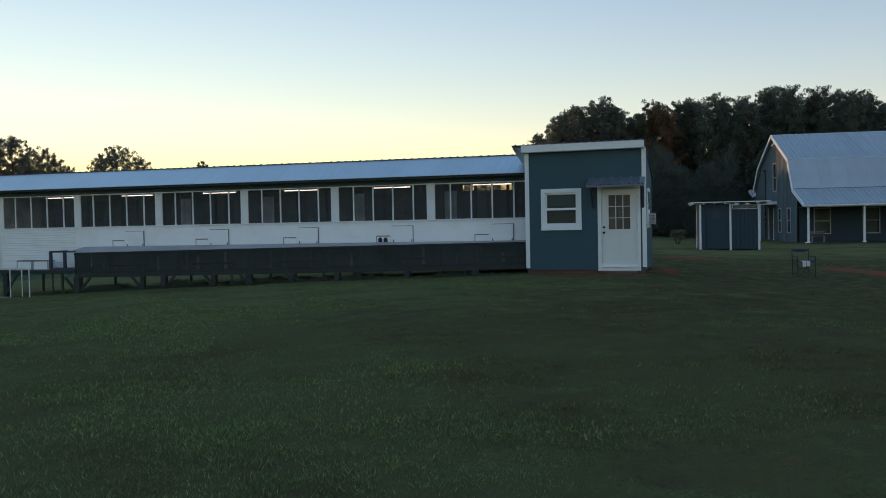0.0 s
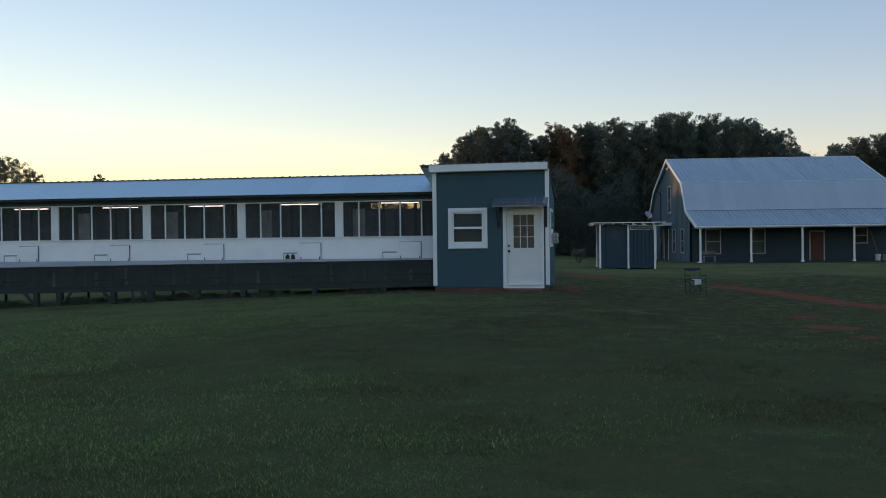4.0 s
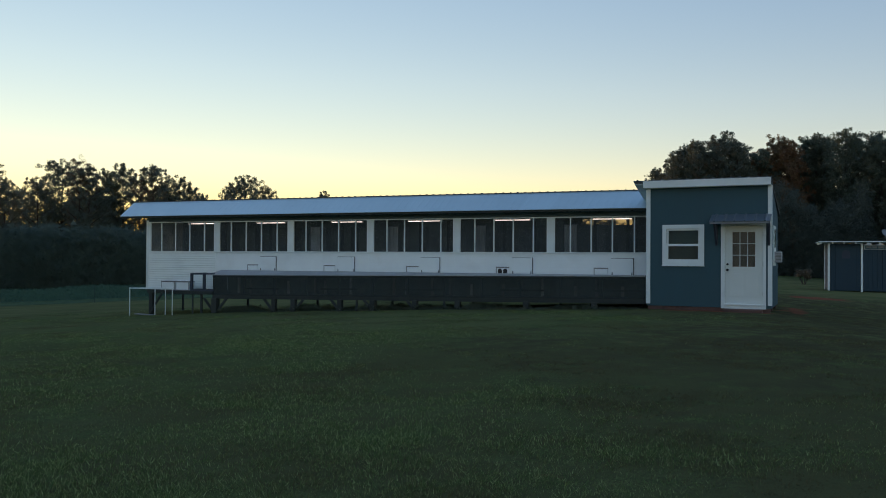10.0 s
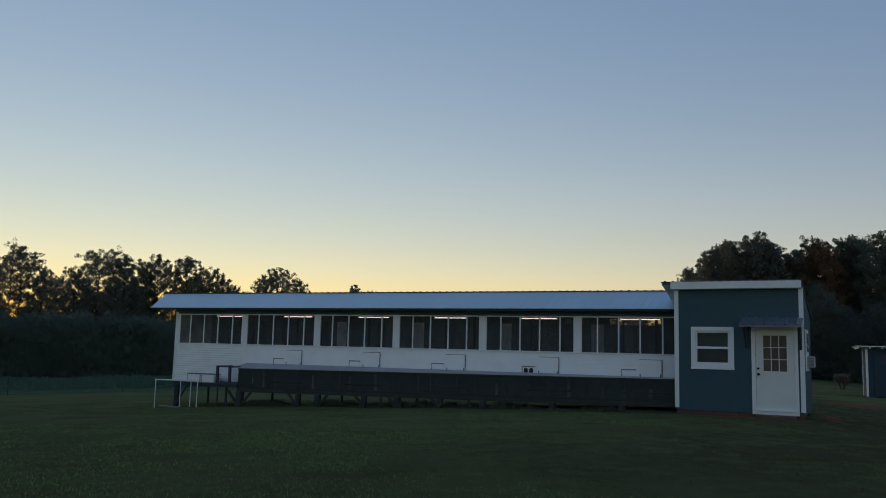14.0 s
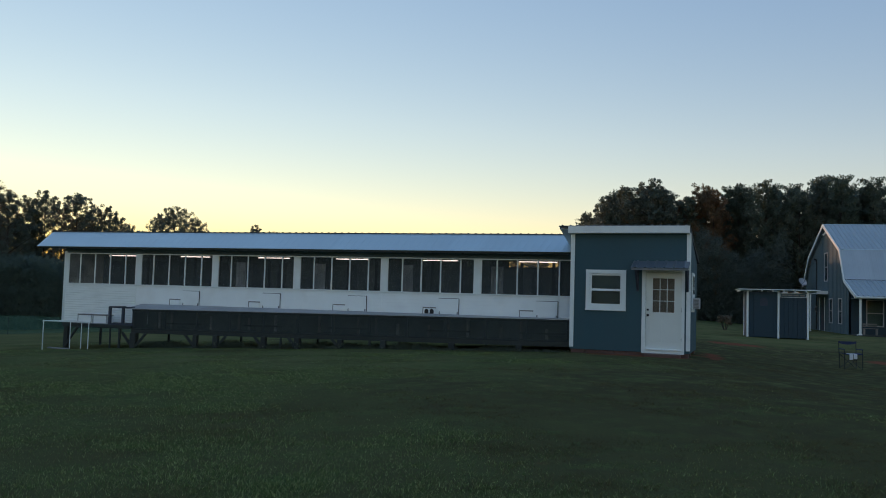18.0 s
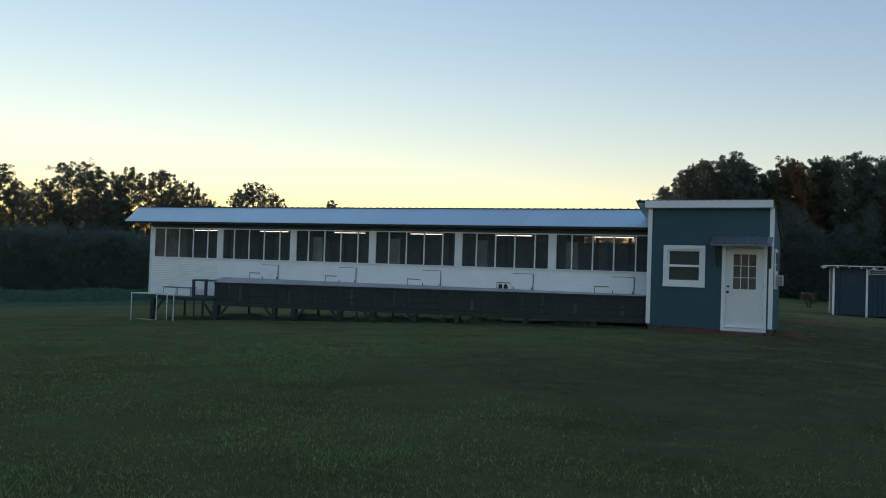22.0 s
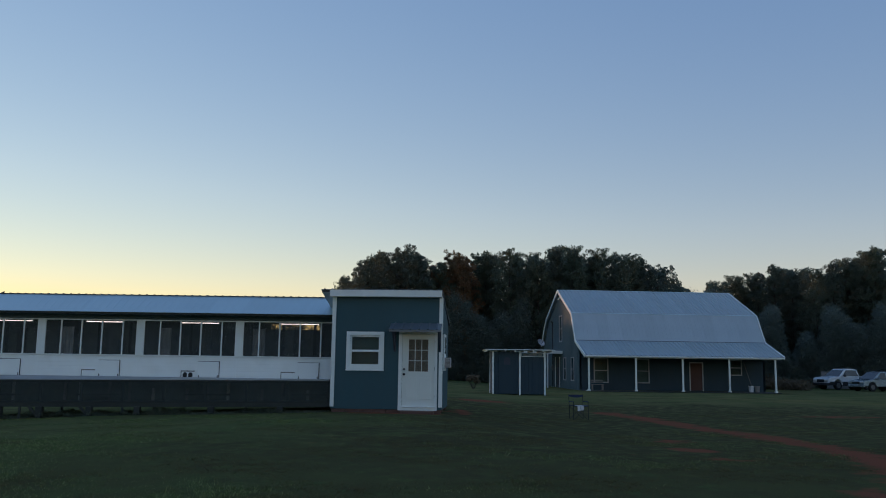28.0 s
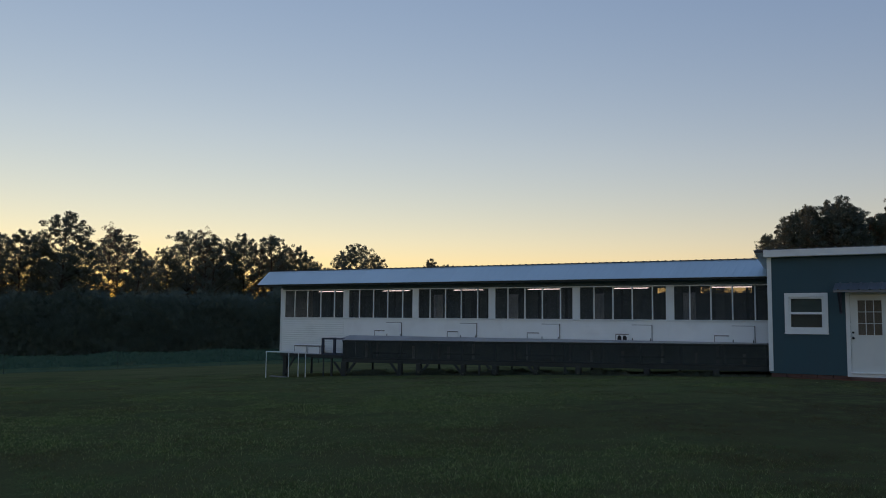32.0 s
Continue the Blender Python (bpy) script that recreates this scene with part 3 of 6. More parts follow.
def build_grass(name, label, clumps, blades, far, near_power, tall, seed):
    """Clumps of blades on the field in front of the buildings, thicker toward the viewer."""
    rng = np.random.default_rng(seed)
    d = 3.2 + (far - 3.2) * rng.random(clumps) ** near_power
    a = np.radians(rng.uniform(-62, 34, clumps))
    x, y = 3.0 + d * np.sin(a), -22.3 + d * np.cos(a)
    lush = 0.5 * field_noise(x, y, 1.9, 1) + 0.3 * field_noise(x, y, 0.6, 2) + 0.2 * field_noise(x, y, 5.0, 3)
    tuft = 0.6 * field_noise(x, y, 0.2, 5) + 0.4 * field_noise(x, y, 0.09, 6)
    tuft = np.where(d < 14, tuft, 0.5 + 0.5 * (tuft - 0.5))
    keep = (rng.random(clumps) < (0.42 + 0.9 * lush) * (0.4 + 1.4 * np.clip(tuft - 0.16, 0, 1))) & (soil_amount(x, y) < 0.35 + 0.65 * rng.random(clumps))
    keep &= ~((y > -0.25) & (y < 3.2) & (x > -17.3) & (x < 3.6))
    x, y, d, lush, tuft = x[keep], y[keep], d[keep], lush[keep], tuft[keep]
    lush = np.clip(lush + rng.normal(0, 0.13, len(x)) - 0.36 * worn_and_dim(x, y), 0, 1)
    n = len(x) * blades
    size = np.repeat(rng.gamma(4.0, 0.25, len(x)), blades)
    x, y, d, lush, tuft = (np.repeat(q, blades) for q in (x, y, d, lush, tuft))
    r, th = 0.06 * size * rng.random(n) ** 0.5, rng.uniform(0, 2 * np.pi, n)
    ox, oy = r * np.cos(th), r * np.sin(th)
    base = np.stack([x + ox, y + oy, ground_z(x + ox, y + oy) - 0.006], -1)
    h = tall * size * rng.gamma(5.0, 0.2, n) * (0.4 + 1.3 * lush) * (0.3 + 1.5 * tuft)
    h = np.clip(1.1 * h, 0.008, 0.042) * np.clip(1.3 - d / 28, 0.45, 1)
    w = (0.0013 + 0.00036 * d) * rng.uniform(0.6, 1.4, n)
    yaw = rng.uniform(0, 2 * np.pi, n)
    side = np.stack([np.cos(yaw), np.sin(yaw), 0 * yaw], -1) * w[:, None]
    tip = base + np.stack([(0.4 * np.cos(th) + rng.normal(0, 0.5, n)) * h, (0.4 * np.sin(th) + rng.normal(0, 0.5, n)) * h, h], -1)
    verts = np.stack([base - side, base + side, tip], 1).reshape(-1, 3)
    me = quick_mesh(name, verts, np.arange(3 * n), 3, GRASS)
    at = me.attributes.new("lush", "FLOAT", "POINT")
    at.data.foreach_set("value", np.repeat(np.clip(3.0 * lush - 0.7 + rng.normal(0, 0.15, n), 0, 1), 3).astype(np.float32))
    tagged(new(name, me), label, "grass", kind="stuff")


build_grass("grass", "short green lawn grass in loose tufts", 330000, 5, 34.0, 1.6, 0.017, 4)

# ---- the long white poultry house ----
PITCH, LEFT, WALL_Y, BACK_Y = 2.855, -17.13, 0.88, 2.72
SILL, HEAD, TOP, FLOOR = 1.39, 2.36, 2.45, 0.10
EAVE, RIDGE = (0.45, 2.586), (1.80, 3.163)
MULLIONS = (0.17, 0.395, 0.62, 0.85)

house = thing("poultry_house", "long white vinyl-sided poultry house with screened windows and metal roof", "poultry house", pose(0, 0, 0))


def lapped(x0, x1, z0, z1, y, step=0.115, lip=0.016):
    """Horizontal lapped siding: each course leans out to its lower edge."""
    s = Shape()
    n = max(1, round((z1 - z0) / step))
    h = (z1 - z0) / n
    for k in range(n):
        a, b = z0 + k * h, z0 + (k + 1) * h
        cut = min(0.022, 0.7 * lip)
        prof = ((y - lip, a + cut), (y - lip, a + cut + 0.01), (y - 0.002, b), (y + 0.03, b), (y + 0.03, a), (y - 0.002, a), (y - 0.002, a + cut))
        m = len(prof)
        verts = [(x, yy, z) for x in (x0, x1) for yy, z in prof]
        s.add(verts, [(q, m + q, m + (q + 1) % m, (q + 1) % m) for q in range(m)] + [tuple(range(m)), tuple(range(2 * m - 1, m - 1, -1))])
    return s


for i in range(6):
    bx = LEFT + PITCH * i
    x1 = bx + PITCH if i < 5 else 0.02
    part("siding", lapped(bx + 0.001, x1 - 0.001, FLOOR + 0.02, SILL - 0.03, WALL_Y, 0.078 if i == 0 else 0.1, 0.03 if i == 0 else 0.01), WHITE, house, "white lapped vinyl siding")
    w0, w1 = bx + 0.177, min(bx + PITCH - 0.063, 0.03)
    part("window_sill", Shape().box(bx + 0.001, WALL_Y - 0.045, SILL - 0.035, x1 - 0.001, WALL_Y + 0.03, SILL, 0.006), TRIM, house)
    part("window_head", Shape().box(w0 - 0.02, WALL_Y - 0.03, HEAD, w1 + 0.02, WALL_Y + 0.03, HEAD + 0.035, 0.006), TRIM, house)
    # dark strip stands in for the shade under the roof edge
    part("frieze_board", Shape().box(bx + 0.001, WALL_Y - 0.02, HEAD + 0.036, x1 - 0.001, WALL_Y + 0.03, TOP), BARN, house, "frieze board coloured dark for the eave shade")
    cuts = [w0] + [w0 + (w1 - w0) * f for f in MULLIONS] + [w1]
    for k in range(5):
        a, b = cuts[k], cuts[k + 1]
        if k:
            part("mullion", Shape().box(a - 0.02, WALL_Y - 0.02, SILL, a + 0.02, WALL_Y + 0.025, HEAD, 0.005), TRIM, house)
        part("screen", Shape().box(a + (0.02 if k else 0), WALL_Y + 0.004, SILL, b - (0.02 if k < 4 else 0), WALL_Y + 0.008, HEAD), SCREEN, house, "dark insect screen")
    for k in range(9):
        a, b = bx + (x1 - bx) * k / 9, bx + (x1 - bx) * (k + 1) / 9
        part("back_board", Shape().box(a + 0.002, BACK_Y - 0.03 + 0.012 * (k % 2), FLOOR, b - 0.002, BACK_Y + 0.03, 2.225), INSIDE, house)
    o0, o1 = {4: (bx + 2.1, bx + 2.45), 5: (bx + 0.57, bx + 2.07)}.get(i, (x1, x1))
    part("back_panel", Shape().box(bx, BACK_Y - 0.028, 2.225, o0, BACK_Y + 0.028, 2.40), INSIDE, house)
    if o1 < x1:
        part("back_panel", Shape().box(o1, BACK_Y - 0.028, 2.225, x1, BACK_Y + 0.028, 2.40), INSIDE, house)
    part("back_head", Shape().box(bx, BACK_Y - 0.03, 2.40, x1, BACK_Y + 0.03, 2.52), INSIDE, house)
    for f in (0.34, 0.68):
        xb = bx + PITCH * f
        part("back_post", Shape().box(xb - 0.045, BACK_Y - 0.045, FLOOR, xb + 0.045, BACK_Y - 0.031, 2.40), DARKWOOD, house)
    if o0 < o1:
        part("back_screen", Shape().box(o0 + 0.02, BACK_Y + 0.05, 2.225, o1 - 0.02, BACK_Y + 0.055, 2.40), SCREEN, house)
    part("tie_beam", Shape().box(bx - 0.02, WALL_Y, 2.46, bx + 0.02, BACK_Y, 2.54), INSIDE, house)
for i in range(6):
    bx = LEFT + PITCH * i
    a, b = (bx - 0.063, bx + 0.177) if i else (bx - 0.0, bx + 0.177)
    part("window_post", Shape().box(a, WALL_Y - 0.025, SILL, b, WALL_Y + 0.04, HEAD + 0.035, 0.008), TRIM, house)
part("corner_board", Shape().box(LEFT - 0.03, WALL_Y - 0.03, FLOOR, LEFT + 0.07, WALL_Y + 0.06, TOP, 0.008), TRIM, house)
part("top_plate", Shape().box(LEFT, WALL_Y - 0.01, TOP, 0.0, WALL_Y + 0.08, TOP + 0.09), BARN, house)
part("floor_deck", Shape().box(LEFT, WALL_Y + 0.03, FLOOR - 0.12, 0.0, BACK_Y + 0.03, FLOOR), INSIDE, house)
part("rim_board", Shape().box(LEFT, WALL_Y - 0.012, FLOOR - 0.13, 0.0, WALL_Y + 0.028, FLOOR + 0.02), DARKWOOD, house)
end_wall = Shape()
end_wall.prism([(LEFT, WALL_Y + 0.06, FLOOR), (LEFT, BACK_Y, FLOOR), (LEFT, BACK_Y, 2.52), (LEFT, 1.80, 3.05), (LEFT, WALL_Y + 0.06, 2.52)], (0, 0, 0), (0.06, 0, 0))
part("end_wall", end_wall, WHITE, house)
for i in range(7):
    xx, yy = LEFT + 0.1 + i * 2.82, BACK_Y - 0.06
    g = gz(xx, yy)
    if FLOOR - 0.12 - g > 0.06:
        part("pier", Shape().box(xx - 0.03, yy - 0.04, g - 0.1, xx + 0.03, yy + 0.04, FLOOR - 0.12, 0.01), DARKWOOD, house)

# roof: sheets of ribbed metal, front and back, on rafters
N_SHEET = 20
e_l, e_r, r_l, r_r = -17.96, -0.02, -18.55, 0.10
for k in range(N_SHEET):
    ea, eb = e_l + (e_r - e_l) * k / N_SHEET, e_l + (e_r - e_l) * (k + 1) / N_SHEET
    ra, rb = r_l + (r_r - r_l) * k / N_SHEET, r_l + (r_r - r_l) * (k + 1) / N_SHEET
    part("roof_sheet", roof_sheet((ea, EAVE[0], EAVE[1]), (ra, RIDGE[0], RIDGE[1]), (eb - ea, 0, 0), (rb - ra, 0, 0), 0.225, 0.0045), METAL, house)
    if k % 2 == 0:
        eb2, rb2 = e_l + (e_r - e_l) * (k + 2) / N_SHEET, r_l + (r_r - r_l) * (k + 2) / N_SHEET
        part("roof_sheet", roof_sheet((ea, 3.15, EAVE[1]), (ra, RIDGE[0] + 0.004, RIDGE[1]), (eb2 - ea, 0, 0), (rb2 - ra, 0, 0)), METAL, house)
    xr = 0.5 * (ea + eb)
    part("rafter", Shape().beam((xr, EAVE[0] + 0.06, EAVE[1] - 0.045), (xr, RIDGE[0], RIDGE[1] - 0.075), 0.05, 0.08), DARKWOOD, house)
cap = Shape().box(r_l, RIDGE[0] - 0.03, RIDGE[1] + 0.002, r_r, RIDGE[0] + 0.05, RIDGE[1] + 0.02)
for k in range(82):
    xk = r_l + 0.11 + 0.2285 * k
    cap.box(xk - 0.02, RIDGE[0] - 0.035, RIDGE[1] + 0.004, xk + 0.02, RIDGE[0] + 0.04, RIDGE[1] + 0.034)
part("ridge_cap", cap, CAPMETAL, house, "dark ridge cap with rib ends")
part("purlin", Shape().box(e_l + 0.1, EAVE[0] + 0.03, EAVE[1] - 0.065, e_r, EAVE[0] + 0.06, EAVE[1] - 0.008), DARKWOOD, house)

# small doors in the siding: a lift-up hatch and a pop hole in each bay but the first
for i in range(1, 6):
    bx = LEFT + PITCH * i
    hx0, hx1 = bx + 1.77, bx + 2.37
    hatch = part("hatch", Shape().box(hx0, WALL_Y - 0.034, 0.77, hx1, WALL_Y - 0.017, 1.22, 0.004), WHITE, house, "white hatch door with dark gap")
    part("gap", Shape().box(hx1, WALL_Y - 0.03, 0.77, hx1 + 0.02, WALL_Y - 0.017, 1.23).box(hx0, WALL_Y - 0.03, 1.22, hx1, WALL_Y - 0.017, 1.232), BLACK, hatch)
    for hx in (hx0 + 0.03, hx1 - 0.03):
        part("hinge", Shape().box(hx - 0.012, WALL_Y - 0.044, 0.755, hx + 0.012, WALL_Y - 0.034, 0.84, 0.003), BLACK, hatch)
    vx0, vx1 = bx + 1.31, bx + 1.67
    pop = part("pop_door", Shape().box(vx0, WALL_Y - 0.036, 0.77, vx1, WALL_Y - 0.017, 0.93, 0.004), WHITE, house, "small white pop door")
    part("rail", Shape().box(vx0 - 0.02, WALL_Y - 0.044, 0.93, vx1 + 0.02, WALL_Y - 0.017, 0.96, 0.004), GREYWOOD, pop)
    part("rail", Shape().box(vx0 - 0.02, WALL_Y - 0.04, 0.77, vx0, WALL_Y - 0.017, 0.93), GREYWOOD, pop)
    # flat black plates stand in for the dark inside two open holes
    if i == 4:
        for cx in (vx0 + 0.1, vx1 - 0.1):
            arch = [(cx - 0.06, 0, 0.775)] + [(cx - 0.06 * math.cos(math.pi * k / 8), 0, 0.85 + 0.06 * math.sin(math.pi * k / 8)) for k in range(9)] + [(cx + 0.06, 0, 0.775)]
            part("arched_hole", Shape().prism(arch, (0, WALL_Y - 0.041, 0), (0, WALL_Y - 0.036, 0)), BLACK, pop, "black arched plate for the dark of an opening")

# pale upright panels inside, behind the screens
for i, off in ((2, 0.42), (3, 0.35), (4, 0.38), (5, 0.30)):
    bx = LEFT + PITCH * i + off
    panel = thing("hanging_cloth", "pale cloth hanging upright inside the poultry house", "curtain", pose(bx, 1.5, FLOOR), group="cloths in the poultry house")
    s = Shape()
    for k in range(8):
        a, b = k * 0.045, (k + 1) * 0.045
        s.add([(a, 0.02 * (k % 2), 0.3), (b, 0.02 * ((k + 1) % 2), 0.3), (b, 0.02 * ((k + 1) % 2), 2.1), (a, 0.02 * (k % 2), 2.1), (a, 0.02 * (k % 2) + 0.006, 0.3), (b, 0.02 * ((k + 1) % 2) + 0.006, 0.3), (b, 0.02 * ((k + 1) % 2) + 0.006, 2.1), (a, 0.02 * (k % 2) + 0.006, 2.1)],
              [(0, 1, 2, 3), (7, 6, 5, 4), (0, 4, 5, 1), (3, 2, 6, 7)])
    part("cloth", s, CURTAIN, panel)
    part("rail", Shape().rod((-0.03, 0.01, 2.1), (0.4, 0.01, 2.1), 0.012), STEEL, panel)
    part("post", Shape().box(-0.04, -0.01, 0.0, -0.005, 0.03, 2.35), INSIDE, panel)

# lit tube lamps under the roof, one to a bay
def tube_light():
    lamp = thing("tube_light", "lit warm-white tube lamp under the poultry house roof", "ceiling light", group="tube lamps in the poultry house")
    part("housing", Shape().box(-0.6, -0.05, 0.03, 0.6, 0.05, 0.07, 0.01), TRIM, lamp)
    part("tube", Shape().rod((-0.56, 0, 0.0), (0.56, 0, 0.0), 0.013), TUBE, lamp, "glowing tube")
    for xx in (-0.58, 0.56):
        part("socket", Shape().box(xx, -0.025, -0.025, xx + 0.02, 0.025, 0.03), TRIM, lamp)
    for xx in (-0.4, 0.4):
        part("hanger", Shape().rod((xx, 0, 0.07), (xx, 0, 0.62), 0.004, sides=5), STEEL, lamp)
    return lamp


first_lamp = tube_light()
LAMP_X = (-15.55, -12.71, -9.81, -7.07, -4.22, -1.22)
first_lamp.matrix_world = pose(LAMP_X[0], 1.8, 2.36)
for x in LAMP_X[1:]:
    copy_thing(first_lamp, pose(x, 1.8, 2.36))

# ---- the raised bird run in front of the house ----
run = thing("bird_run", "dark raised timber bird run covered with black netting on braced legs", "bird run", pose(0, 0, 0))
RX0, RX1, RY = -13.75, -0.06, 0.12


def run_top(x):
    return 0.61 + (x - RX0) / (RX1 - RX0) * 0.14


def run_low(x):
    return -0.13 + (x - RX0) / (RX1 - RX0) * 0.18


xs = [RX0 + (RX1 - RX0) * k / 12 for k in range(13)]
for k in range(13):
    x = xs[k]
    part("post", Shape().box(x - 0.035, RY - 0.03, run_low(x) + 0.1, x + 0.035, RY + 0.035, run_top(x) - 0.03, 0.006), DARKWOOD, run)
    if k == 12:
        break
    x1 = xs[k + 1]
    part("netting", Shape().add([(x, RY - 0.04, run_low(x) + 0.1), (x1 - 0.004, RY - 0.04, run_low(x1) + 0.1), (x1 - 0.004, RY - 0.04, run_top(x1) - 0.03), (x, RY - 0.04, run_top(x) - 0.03),
                                (x, RY - 0.037, run_low(x) + 0.1), (x1 - 0.004, RY - 0.037, run_low(x1) + 0.1), (x1 - 0.004, RY - 0.037, run_top(x1) - 0.03), (x, RY - 0.037, run_top(x) - 0.03)],
                               [(0, 1, 2, 3), (7, 6, 5, 4)]), RUNNET, run, "black netting")
    zb = 0.745
    xa, xb = (x - 0.25 if k == 0 else x), x1
    part("roof_board", Shape().add([(xa, RY - 0.06, run_top(xa) - 0.004), (xb - 0.004, RY - 0.06, run_top(xb) - 0.004), (xb - 0.004, WALL_Y - 0.05, zb), (xa, WALL_Y - 0.05, zb),
                                   (xa, RY - 0.06, run_top(xa) + 0.02), (xb - 0.004, RY - 0.06, run_top(xb) + 0.02), (xb - 0.004, WALL_Y - 0.05, zb + 0.024), (xa, WALL_Y - 0.05, zb + 0.024)],
                                  [(0, 3, 2, 1), (4, 5, 6, 7), (0, 1, 5, 4), (1, 2, 6, 5), (2, 3, 7, 6), (3, 0, 4, 7)]), PALEBOARD, run)
    part("cross_board", Shape().box(x - 0.02, RY + 0.04, run_low(x) + 0.02, x + 0.02, WALL_Y - 0.06, run_low(x) + 0.1), DARKWOOD, run)
part("top_rail", Shape().beam((RX0 - 0.05, RY, run_top(RX0) - 0.035), (RX1, RY, run_top(RX1) - 0.035), 0.06, 0.07), DARKWOOD, run)
part("bottom_rail", Shape().beam((RX0 - 0.05, RY, run_low(RX0) + 0.05), (RX1, RY, run_low(RX1) + 0.05), 0.06, 0.14), DARKWOOD, run)
deck = Shape()
deck.add([(RX0, RY + 0.03, run_low(RX0) + 0.1), (RX1, RY + 0.03, run_low(RX1) + 0.1), (RX1, WALL_Y - 0.06, run_low(RX1) + 0.1), (RX0, WALL_Y - 0.06, run_low(RX0) + 0.1),
          (RX0, RY + 0.03, run_low(RX0) + 0.125), (RX1, RY + 0.03, run_low(RX1) + 0.125), (RX1, WALL_Y - 0.06, run_low(RX1) + 0.125), (RX0, WALL_Y - 0.06, run_low(RX0) + 0.125)],
         [(0, 3, 2, 1), (4, 5, 6, 7), (0, 1, 5, 4), (1, 2, 6, 5), (2, 3, 7, 6), (3, 0, 4, 7)])
part("deck", deck, DARKWOOD, run)
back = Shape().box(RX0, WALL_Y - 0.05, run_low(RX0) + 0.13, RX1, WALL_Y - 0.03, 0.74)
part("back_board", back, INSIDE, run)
# dark board added to keep pale siding from showing through the first cell
part("end_board", Shape().box(RX0 - 0.03, RY - 0.03, run_low(RX0) + 0.1, RX0 - 0.005, WALL_Y - 0.06, 0.6), DARKWOOD, run)
stud_rng = random.Random(77)
for k in range(19):
    x = RX0 + 0.35 + 0.7 * k + stud_rng.uniform(-0.2, 0.2)
    part("stud", Shape().box(x - 0.04, WALL_Y - 0.1, run_low(x) + 0.13, x + 0.04, WALL_Y - 0.052, stud_rng.choice((0.72, 0.72, 0.45)), 0.006), GREYWOOD if k % 3 else PALEBOARD, run)
    if k % 4 == 1:
        part("perch", Shape().beam((x, 0.5, run_low(x) + 0.3), (x + 1.3, 0.5, run_low(x + 1.3) + 0.3), 0.05, 0.05), DARKWOOD, run)
for x, yy, w, braces in ((-13.70, RY, 0.2, (-1, 1)), (-11.48, RY, 0.14, (-1,)), (-10.77, RY, 0.16, (1,)), (-9.14, RY, 0.15, (-1,)), (-8.58, RY, 0.06, ()), (-8.03, RY, 0.17, (-1,)), (-6.66, RY, 0.15, (-1,)), (-5.75, RY, 0.06, ()), (-5.33, RY, 0.15, ()), (-3.3, RY, 0.16, ()), (-1.4, RY, 0.16, ())):
    g, zt = gz(x, yy), run_low(x) + 0.0
    leg = part("leg", Shape().box(x - w / 2, yy - w / 2, g - 0.1, x + w / 2, yy + w / 2, zt, 0.012), DARKWOOD, run)
    for side in braces:
        drop = min(0.42, zt - g - 0.05)
        if drop > 0.12:
            part("brace", Shape().beam((x + side * w * 0.4, yy - 0.02, zt - drop), (x + side * (w * 0.4 + drop * 0.85), yy - 0.02, zt - 0.01), 0.05, 0.07), DARKWOOD, leg)

# open end cell of the run with a navy frame
for x in (-14.64, -14.145):
    part("frame_post", Shape().box(x - 0.04, RY - 0.04, 0.10, x + 0.04, RY + 0.04, 0.66, 0.008), BLACKFRAME, run)
part("frame_rail", Shape().box(-14.66, RY - 0.04, 0.62, RX0, RY + 0.04, 0.67, 0.008), BLACKFRAME, run)
part("frame_rail", Shape().box(-14.66, RY - 0.04, 0.08, RX0, RY + 0.04, 0.14, 0.008), BLACKFRAME, run)
part("frame_rail", Shape().box(-14.66, RY + 0.04, 0.62, -14.59, WALL_Y - 0.04, 0.67, 0.008), BLACKFRAME, run)
platform = thing("platform", "dark timber platform on two braced legs beside the bird run", "platform", pose(0, 0, 0))
part("deck", Shape().box(-16.42, RY - 0.03, 0.05, -13.80, WALL_Y - 0.05, 0.085, 0.006), DARKWOOD, platform)
part("fascia", Shape().box(-16.42, RY - 0.06, -0.02, -13.80, RY - 0.03, 0.085, 0.006), DARKWOOD, platform)
for x, yy, w, side in ((-16.28, RY + 0.02, 0.08, 1), (-14.60, RY, 0.025, 0), (-14.25, RY, 0.035, 0)):
    g = gz(x, yy)
    leg = part("leg", Shape().box(x - w, yy - 0.9 * w, g - 0.1, x + w, yy + 0.9 * w, 0.05, 0.01), DARKWOOD, platform)
    if side:
        part("brace", Shape().beam((x + 0.02, yy - 0.1, g + 0.06), (x + 0.5, yy - 0.1, 0.0), 0.045, 0.06), DARKWOOD, leg)
for x in (-16.04, -15.45):
    bin_ = thing("nest_box", "white open-topped nest box on the dark platform", "nest box", pose(x, 0.32, 0.085), group="nest boxes")
    part("box", Shape().box(0, 0, 0, 0.54, 0.3, 0.27, 0.012), WHITE, bin_)
    part("lid", Shape().box(-0.01, -0.015, 0.27, 0.55, 0.31, 0.30, 0.008), GREYWOOD, bin_)
    part("edge_frame", holed(0.0, 0.54, 0.0, 0.27, [(0.022, 0.518, 0.022, 0.262)], -0.012, -0.001), PALEBOARD, bin_, "grey weathered edging")

